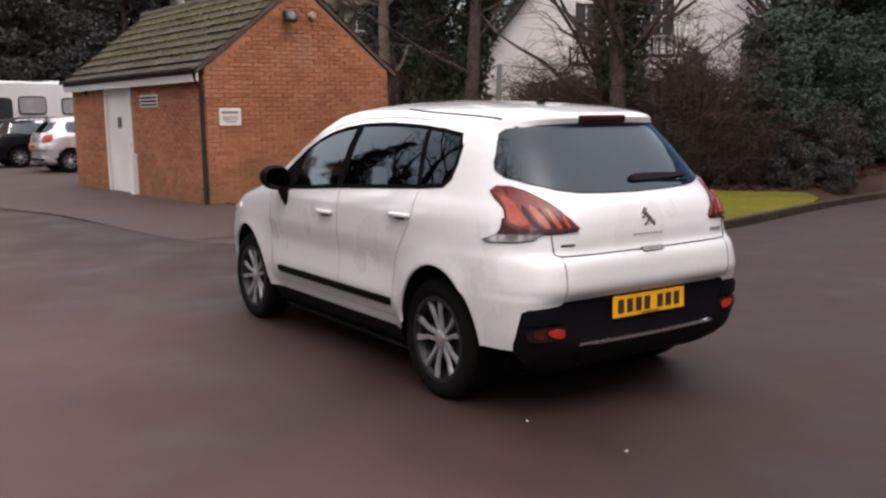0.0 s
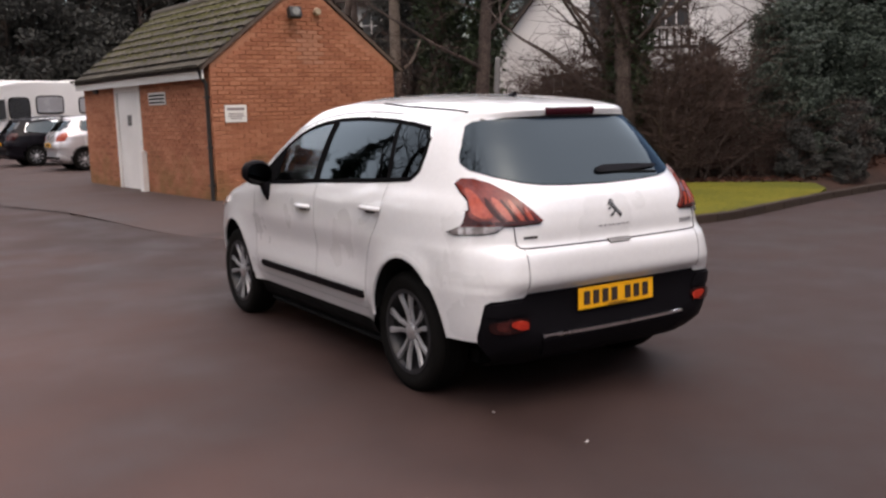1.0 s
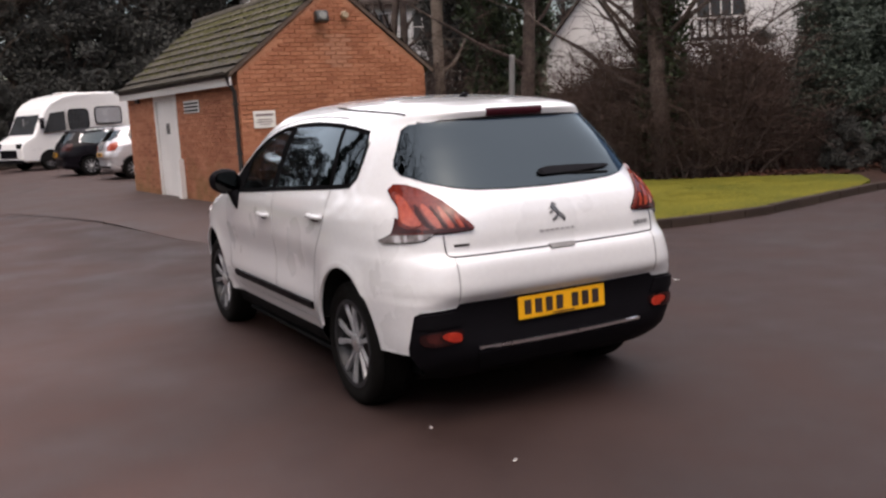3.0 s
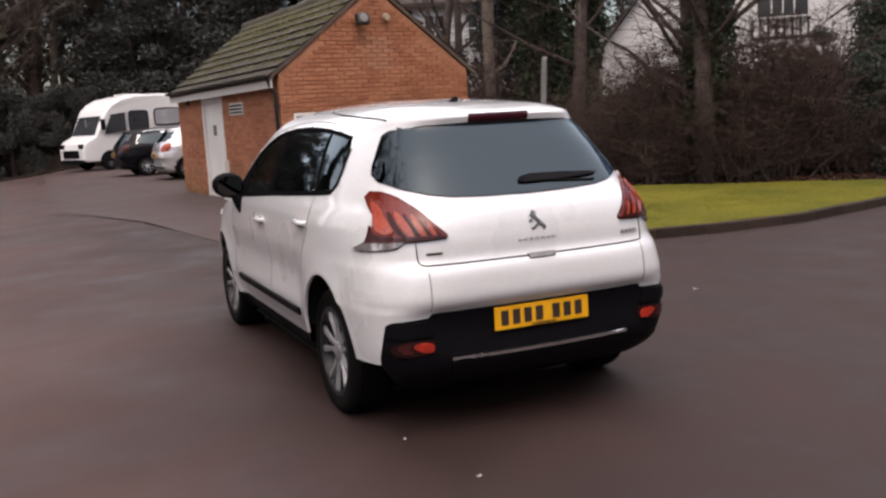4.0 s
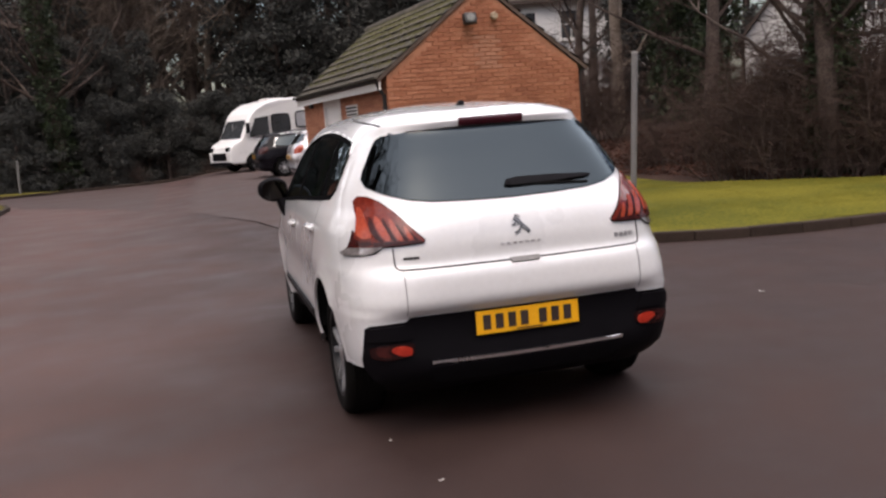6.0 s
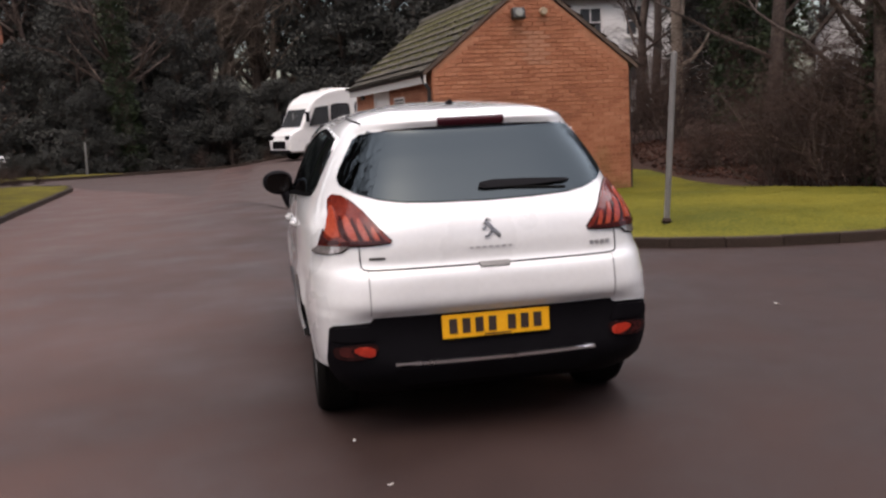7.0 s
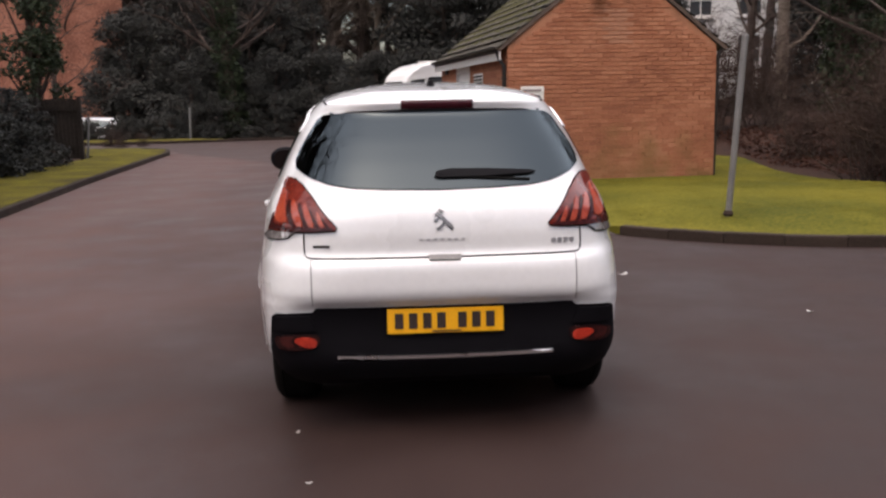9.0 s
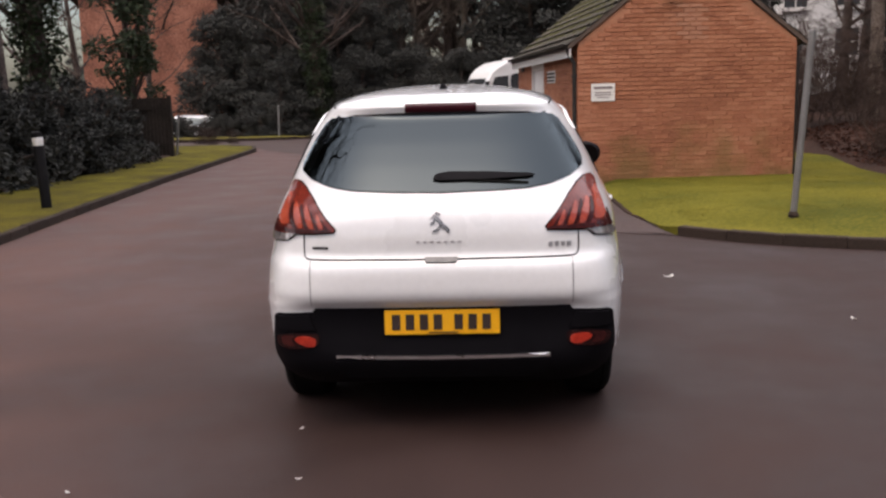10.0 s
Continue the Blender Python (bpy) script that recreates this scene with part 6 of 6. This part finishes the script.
# The last five stand tall behind the house to darken the side glass.
spread(evergreen(21, "tall dark evergreen tree at the end of the road", 13, 3.4, 0.24, 13000), [(-9.2, 40.8, 20, 0.78), (-10.6, 44.0, 75, 0.62), (-8.0, 43.5, 140, 0.95), (3.0, 41.5, 60, 0.95), (1.6, 44.0, 300, 0.9)] + row(5, 14, 39.5, 44, 3) + row(2.5, 15, 45, 49, 4, 1.0, 1.3) + row(-7.6, -3.2, 39.6, 41.2, 5, 0.48, 0.56) + row(-3.0, 1.0, 39.6, 41.5, 3, 0.26, 0.31) + row(-8, 40, 58, 66, 6, 0.45, 0.6) + row(-62, -18, 60, 76, 12, 0.34, 0.46) + row(22, 46, 40, 50, 5, 0.9, 1.3) + [(-9.0, 58, 0, 1.5), (-5.5, 60, 90, 1.6), (-13.0, 61, 200, 1.6), (-17.0, 62, 30, 1.6), (-20.5, 60, 300, 1.5)])
spread(evergreen(22, "dark bushy yew beside the road", 7.5, 3.0, 0.2, 12000, 0.2), row(-9, 1.5, 37.8, 39.5, 6, 0.38, 0.5) + row(-46, -27, 39, 47, 4, 0.9, 1.3) + row(3, 9, 38, 42, 3, 0.8, 1.1) + [(-7.4, 38.3, 15, 0.5), (-5.0, 38.1, 95, 0.52), (-2.6, 38.4, 190, 0.5), (-0.4, 38.9, 260, 0.5), (-12.5, 43.0, 10, 0.88), (-11.4, 42.4, 200, 0.8), (-13.9, 44.5, 90, 0.6), (-25, 36, 10, 1.2), (14.3, 25.6, 10, 0.75), (15.3, 27.6, 80, 0.8), (20.2, 17.4, 30, 0.26), (11.2, 34.4, 150, 0.7), (24.4, 15.0, 220, 0.9), (29.5, 18.5, 50, 1.2)])
spread(bare_tree(34, "tall bare tree with a grey-brown trunk", 18, 0.24, False, PALE_BARK), row(-7.2, 0.8, 44, 47, 9, 0.8, 1.1) + row(-8, 2, 47, 54, 10, 0.9, 1.2)+ [(10.6, 21.0, 30, 0.8)])
# Out of view: the four largest on the left, for the side glass to mirror.
spread(bare_tree(31, "tall bare brown tree in the wood", 17, 0.26), row(-9, 13, 43.5, 48, 7, 0.9, 1.2) + [(-9.2, 11.5, 40, 1.45), (-10.6, 16.5, 160, 1.5), (-9.0, 7.0, 280, 1.4), (-9.6, 1.5, 10, 1.4), (26.5, 17.2, 80, 0.9), (30, 18, 200, 1.0), (16.6, 29.5, 50, 0.8), (12.6, 28.4, 210, 0.75), (14.4, 31.0, 300, 0.8), (19.5, 31.5, 150, 0.9)] + row(-30, 34, 47, 60, 14, 1, 1.3))
# The pair near x = -10 is out of view, for window reflections.
spread(bare_tree(32, "bare forked tree behind the lawn", 13, 0.2), [(13.0, 20.0, 200, 1.1), (8.8, 9.2, 130, 0.9), (9.15, 9.75, 20, 0.8), (15.8, 10.6, 77, 0.7), (18.2, 10.4, 170, 0.75), (-10.2, 3.8, 60, 1.0), (-10.4, -3.5, 150, 1.1), (19.6, 12.6, 300, 1.0), (-15.5, 33, 80, 0.8), (-11.6, 29.6, 33, 0.6)])
# The last three are unseen, put left of view as window reflections.
spread(bare_tree(33, "thick ivy-clad tree trunk", 15, 0.34, True), [(8.95, 9.45, 40, 0.62), (13.2, 22.3, 0, 1.1), (13.4, 20.6, 130, 1.0), (14.6, 23.6, 250, 1.15), (-6.8, 38.2, 30, 0.9), (-12.0, 22.0, 70, 1.0), (-13.2, 12.8, 0, 1.15), (-12.6, 9.0, 90, 1.1), (-12.2, 4.5, 200, 1.1)])
spread(evergreen(41, "broad glossy laurel bush behind the lawn", 4.2, 2.0, 0.16, 12000, 0.1, BROAD_LEAF, "bush"), [(15.0, 10.1, 0, 0.72), (12.4, 8.4, 40, 0.55), (13.6, 9.2, 160, 0.7), (14.2, 7.9, 250, 0.5), (17.0, 9.3, 90, 1.0), (18.6, 11.6, 200, 1.1), (20.5, 10.2, 20, 1.1), (23, 12, 60, 1.2), (15.6, 8.7, 130, 0.6), (26, 14, 70, 1.2)])
spread(twiggy_shrub(51, "brown leafless shrub behind the lawn"), [(9.7, 8.8, 80, 1.15), (10.5, 9.2, 170, 1.2), (9.2, 9.9, 260, 1.2), (11.4, 10.0, 310, 1.2), (-9.9, 31.2, 0, 0.3), (-10.5, 31.6, 120, 0.32), (-9.3, 31.6, 200, 0.26), (11.3, 7.9, 50, 0.5), (12.9, 7.5, 90, 0.45), (10.9, 8.5, 240, 0.7), (8.9, 8.7, 10, 0.7), (8.3, 9.6, 70, 0.85), (9.7, 8.9, 200, 0.85), (8.0, 10.8, 300, 0.9), (9.4, 10.4, 120, 1.0), (10.8, 9.8, 20, 1.0)] + row(8.8, 13.5, 11.0, 12.4, 6, 0.8, 1.1) + row(8.5, 15, 13.3, 17.5, 8, 0.6, 0.8) + row(12, 18, 14, 20, 5, 0.5, 0.7) + row(7.0, 10, 19.8, 22, 3, 0.9, 1.1) + row(9.6, 14.0, 24.0, 27.0, 3, 1.1, 1.4) + [(18.6, 16.2, 30, 0.6), (17.4, 14.8, 90, 0.55), (19.4, 15.6, 200, 0.6)] + row(-6, 1.2, 37.3, 38.3, 5, 0.3, 0.4))
spread(evergreen(61, "dense dark hedge bush along the verge", 2.0, 1.0, 0.11, 7000, 0.05, DARK_LEAF, "bush"), [(-8.95 + rnd.uniform(-0.15, 0.15), 5.5 + 1.25 * k, rnd.uniform(0, 360), rnd.uniform(0.9, 1.12)) for k in range(12)] + row(-13.6, -9.0, 36.5, 37.0, 7, 0.6, 0.7) + [(11.5, 7.5, 20, 0.5), (12.4, 7.2, 110, 0.45), (13.3, 7.6, 200, 0.6), (14.3, 8.0, 290, 0.65), (15.4, 8.3, 60, 0.7), (12.0, 6.7, 160, 0.3)])
# Both hollies stand unseen, kept only for what the car mirrors.
spread(evergreen(62, "dark holly tree behind the hedge", 8, 2.2, 0.16, 10000, 0.3), [(-17, 17.5, 40, 1.1), (-18.5, 8.0, 10, 1.2)])
# Only the first is in view; the others are there to be mirrored.
spread(evergreen(64, "tall narrow ivy-covered tree by the verge", 16, 0.8, 0.16, 26000, 0.6, IVY_LEAF, "tree", 130, 0.75), [(-11.2, 26.4, 0, 1.0), (-12.4, 11.2, 80, 1.1), (-13.4, 14.6, 190, 1.15), (-12.2, 7.2, 10, 1.0)])
# unseen evergreens added behind and beside the camera, mirrored and blocking low light
spread(evergreen(63, "unseen dark evergreen added round the yard", 9, 3.0, 0.24, 9000, 0.3), row(-34, 34, -34, -26, 12, 1.0, 1.4) + [(-17.5, -11, 30, 1.3), (-18.5, -2.0, 210, 1.4), (-18.5, 9.5, 160, 1.4), (-26, -20, 0, 1.2), (-27, -8, 80, 1.2), (30, -14, 50, 1.3), (34, 0, 10, 1.3), (8.5, -13.5, 70, 1.2), (12.5, -10.5, 20, 1.3), (15.5, -6.0, 130, 1.3), (17.5, -1.0, 230, 1.2)])

# fallen leaves over the bank
lv, lf = [], []
lr = random.Random(5)
while len(lf) < 52000:
    x, y = lr.uniform(8, 22), lr.uniform(7, 20)
    if inside(x, y, LAWN) and lr.random() > 0.002:
        continue
    z = (lawn_z(x, y) + 0.02 if inside(x, y, LAWN) else earth_z(x, y) + 0.01)
    a, s = lr.uniform(0, 6.28), lr.uniform(0.03, 0.07)
    k = len(lv)
    c, d = math.cos(a), math.sin(a)
    lv += [(x, y, z), (x + s * c - s * 0.4 * d, y + s * d + s * 0.4 * c, z + lr.uniform(0, 0.05)), (x + 2 * s * c, y + 2 * s * d, z + 0.01), (x + s * c + s * 0.4 * d, y + s * d - s * 0.4 * c, z + lr.uniform(0, 0.05))]
    lf += [(k, k + 1, k + 2), (k, k + 2, k + 3)]
me = bpy.data.meshes.new("leaf_litter")
me.from_pydata(lv, [], lf)
me.materials.append(DEAD_LEAF)
tagged(new("leaf_litter", me), "reddish-brown fallen leaves on the bank", "leaves", kind="stuff")

# timber fence at the end of the hedge
fence = thing("fence", "dark weathered close-boarded timber fence at the hedge's end", "fence", at=pose(-8.75, 22.95, 0.02, 0, 0, 172))
for k in range(22):
    part("board", boxed((0.115 * k, -0.012, 0.05), (0.115 * k + 0.108, 0.012, 1.72 + 0.01 * (k % 3)), bevel=0.003), FENCE_WOOD, fence)
for x in (0.0, 1.25, 2.5):
    part("post", boxed((x - 0.05, 0.013, 0.0), (x + 0.05, 0.113, 1.8), bevel=0.006), FENCE_WOOD, fence)
for z in (0.35, 1.4):
    part("rail", boxed((0, 0.0125, z), (2.5, 0.05, z + 0.08)), FENCE_WOOD, fence)
part("stake", tube([(-0.05, -0.1, 0.0), (-0.18, -0.12, 1.25)], 0.035, 8), GREY_PAINT, fence, "leaning pale stake")

# ---- houses ----
RENDER_WHITE = mat("white painted render", ((0.60, 0.59, 0.57), (0.78, 0.77, 0.75)), 0.85, 0, 0.1, 0.5, 30, 0.2)
TIMBER_BLACK = mat("black framing timber", (0.03, 0.027, 0.025), 0.8, 0, 0.3, 2, 30)
HOUSE_BRICK = mat("pinkish house brick", ((0.16, 0.066, 0.044), (0.27, 0.115, 0.076), (0.39, 0.175, 0.118)), 0.9, 0, 0.2, 0.8, 9, 0.2, spec=0.15)
SLATE = mat("grey-brown house roof", ((0.05, 0.04, 0.035), (0.09, 0.07, 0.06)), 0.9, 0, 0.2, 1.0, 12, 0.4, spec=0.15)
WINDOW_DARK = mat("dark window glass", (0.05, 0.055, 0.06), 0.08, 0, 0.1, 2, 30)


def house(name, label, m, wide, deep, eave, ridge, wall_mat, windows, timber=False, category="house"):
    """A gabled house: x along the front, the gables at both ends."""
    ob = thing(name, label, category, "houses beyond the trees", at=m)
    bm = bmesh.new()
    a = [bm.verts.new((0, y, z)) for y, z in ((0, -0.6), (deep, -0.6), (deep, eave), (deep / 2, ridge), (0, eave))]
    b = [bm.verts.new((wide, v.co.y, v.co.z)) for v in a]
    bm.faces.new(a)
    bm.faces.new(b[::-1])
    for k in range(5):
        bm.faces.new((a[k], b[k], b[(k + 1) % 5], a[(k + 1) % 5]))
    bmesh.ops.recalc_face_normals(bm, faces=bm.faces)
    part("wall", bm, wall_mat, ob)
    run, rise = deep / 2 + 0.45, (ridge - eave) / (deep / 2)
    for s in (0, 1):
        bm = bmesh.new()
        y0, y1 = (-0.45, deep / 2) if s == 0 else (deep + 0.45, deep / 2)
        z0, z1 = eave - 0.45 * rise + 0.06, ridge + 0.06
        quad = [(-0.35, y0, z0), (wide + 0.35, y0, z0), (wide + 0.35, y1, z1), (-0.35, y1, z1)]
        lo = [bm.verts.new(q) for q in quad]
        hi = [bm.verts.new((q[0], q[1], q[2] + 0.16)) for q in quad]
        bm.faces.new(lo)
        bm.faces.new(hi[::-1])
        for k in range(4):
            bm.faces.new((lo[k], lo[(k + 1) % 4], hi[(k + 1) % 4], hi[k]))
        bmesh.ops.recalc_face_normals(bm, faces=bm.faces)
        part("roof", bm, SLATE, ob)
    part("chimney", boxed((wide * 0.7, deep / 2 - 0.4, ridge - 0.6), (wide * 0.7 + 0.9, deep / 2 + 0.4, ridge + 1.3), bevel=0.03), HOUSE_BRICK, ob)
    for face, u, z, w, h, nx, nz in windows:
        # face 0: the front (y = 0); face 1: the gable at x = 0
        turn = Matrix.Identity(4) if face == 0 else pose(0, deep, 0, 0, 0, -90)
        win = part("window", boxed((u, -0.02, z), (u + w, 0.05, z + h), turn), WINDOW_DARK, ob, "dark multi-paned window")
        edge = bmesh.new()
        for lo, hi in (((u - 0.08, -0.06, z - 0.08), (u, 0.02, z + h + 0.08)), ((u + w, -0.06, z - 0.08), (u + w + 0.08, 0.02, z + h + 0.08)), ((u, -0.06, z - 0.08), (u + w, 0.02, z)), ((u, -0.06, z + h), (u + w, 0.02, z + h + 0.08))):
            box(edge, lo, hi, turn)
        part("frame", edge, OFF_WHITE if not timber else TIMBER_BLACK, win)
        for k in range(1, nx):
            part("glazing_bar", boxed((u + w * k / nx - 0.025, -0.05, z), (u + w * k / nx + 0.025, -0.021, z + h), turn), OFF_WHITE, win)
        for k in range(1, nz):
            part("glazing_bar", boxed((u, -0.048, z + h * k / nz - 0.02), (u + w, -0.0215, z + h * k / nz + 0.02), turn), OFF_WHITE, win)
        part("sill", boxed((u - 0.12, -0.14, z - 0.15), (u + w + 0.12, -0.001, z - 0.082), turn), OFF_WHITE, win)
    if timber:
        for u in [0.08 + 1.35 * k for k in range(int(wide / 1.35) + 1)]:
            if not any(f == 0 and q - 0.2 < u < q + w + 0.2 for f, q, z, w, h, nx, nz in windows):
                part("timber", boxed((u - 0.08, -0.03, eave - 2.6), (u + 0.08, 0.0, eave)), TIMBER_BLACK, ob)
        part("timber", boxed((0, -0.032, eave - 2.75), (wide, 0.0, eave - 2.601)), TIMBER_BLACK, ob)
        for f, u, z, w, h, nx, nz in windows:
            if f == 1 and z > 3:
                turn = pose(0, deep, 0, 0, 0, -90)
                for k in range(int(w / 0.3) + 3):
                    part("timber", boxed((u - 0.34 + 0.3 * k, -0.03, z - 0.85), (u - 0.25 + 0.3 * k, 0.03, z - 0.152), turn), TIMBER_BLACK, ob)
                part("timber", boxed((u - 0.4, -0.032, z - 0.98), (u + w + 0.5, 0.03, z - 0.851), turn), TIMBER_BLACK, ob)
    return ob


house("house", "white rendered house with black-framed windows behind bare trees", pose(10.2, 36.5, 0.6, 0, 0, -10), 9.5, 8, 6.2, 9.6, RENDER_WHITE,
      [(0, 2.9, 4.3, 0.9, 1.2, 2, 2), (0, 4.95, 4.3, 0.9, 1.2, 2, 2), (0, 4.95, 2.3, 0.9, 1.1, 2, 2), (0, 7.0, 4.3, 0.9, 1.2, 2, 2), (0, 2.7, 2.3, 0.9, 1.1, 2, 2),  (1, 3.0, 3.2, 1.4, 1.4, 3, 2)], False)
house("house", "white gabled house wing behind bare trees", pose(30.43, 21.05, 0.4, 0, 0, 54), 8.0, 13.0, 3.5, 11.6, RENDER_WHITE, [(1, 4.0, 4.1, 1.1, 1.5, 3, 2), (1, 6.2, 4.4, 1.7, 1.4, 4, 2), (1, 2.0, 1.2, 1.6, 1.2, 4, 2), (1, 6.4, 1.2, 1.6, 1.2, 4, 2)], True)
house("house", "pinkish red brick house beyond the hedge", pose(-14.0, 48, 0.1, 0, 0, 107), 9, 7.2, 7.4, 10.6, HOUSE_BRICK, [(0, 2.0, 3.2, 1.5, 1.2, 2, 1), (0, 6.2, 3.2, 1.5, 1.2, 2, 1)])
parked_car("car", "white car parked by the brick house", pose(-11.7, 39.0, earth_z(-12.0, 40.5) + 0.03, 0, 0, 94), WHITE_PAINT, (0.95, 0.95, 0.92))


# ---- pieces of the setting ----
kerb_run("kerb_right", KERB_RIGHT[:10], "dark weathered concrete kerb round the lawn", 1)
kerb_run("kerb_left", KERB_LEFT, "dark weathered concrete kerb along the verge", 1)
kerb_run("kerb_far", KERB_FAR[1:], "low concrete kerb at the end of the road", 1)
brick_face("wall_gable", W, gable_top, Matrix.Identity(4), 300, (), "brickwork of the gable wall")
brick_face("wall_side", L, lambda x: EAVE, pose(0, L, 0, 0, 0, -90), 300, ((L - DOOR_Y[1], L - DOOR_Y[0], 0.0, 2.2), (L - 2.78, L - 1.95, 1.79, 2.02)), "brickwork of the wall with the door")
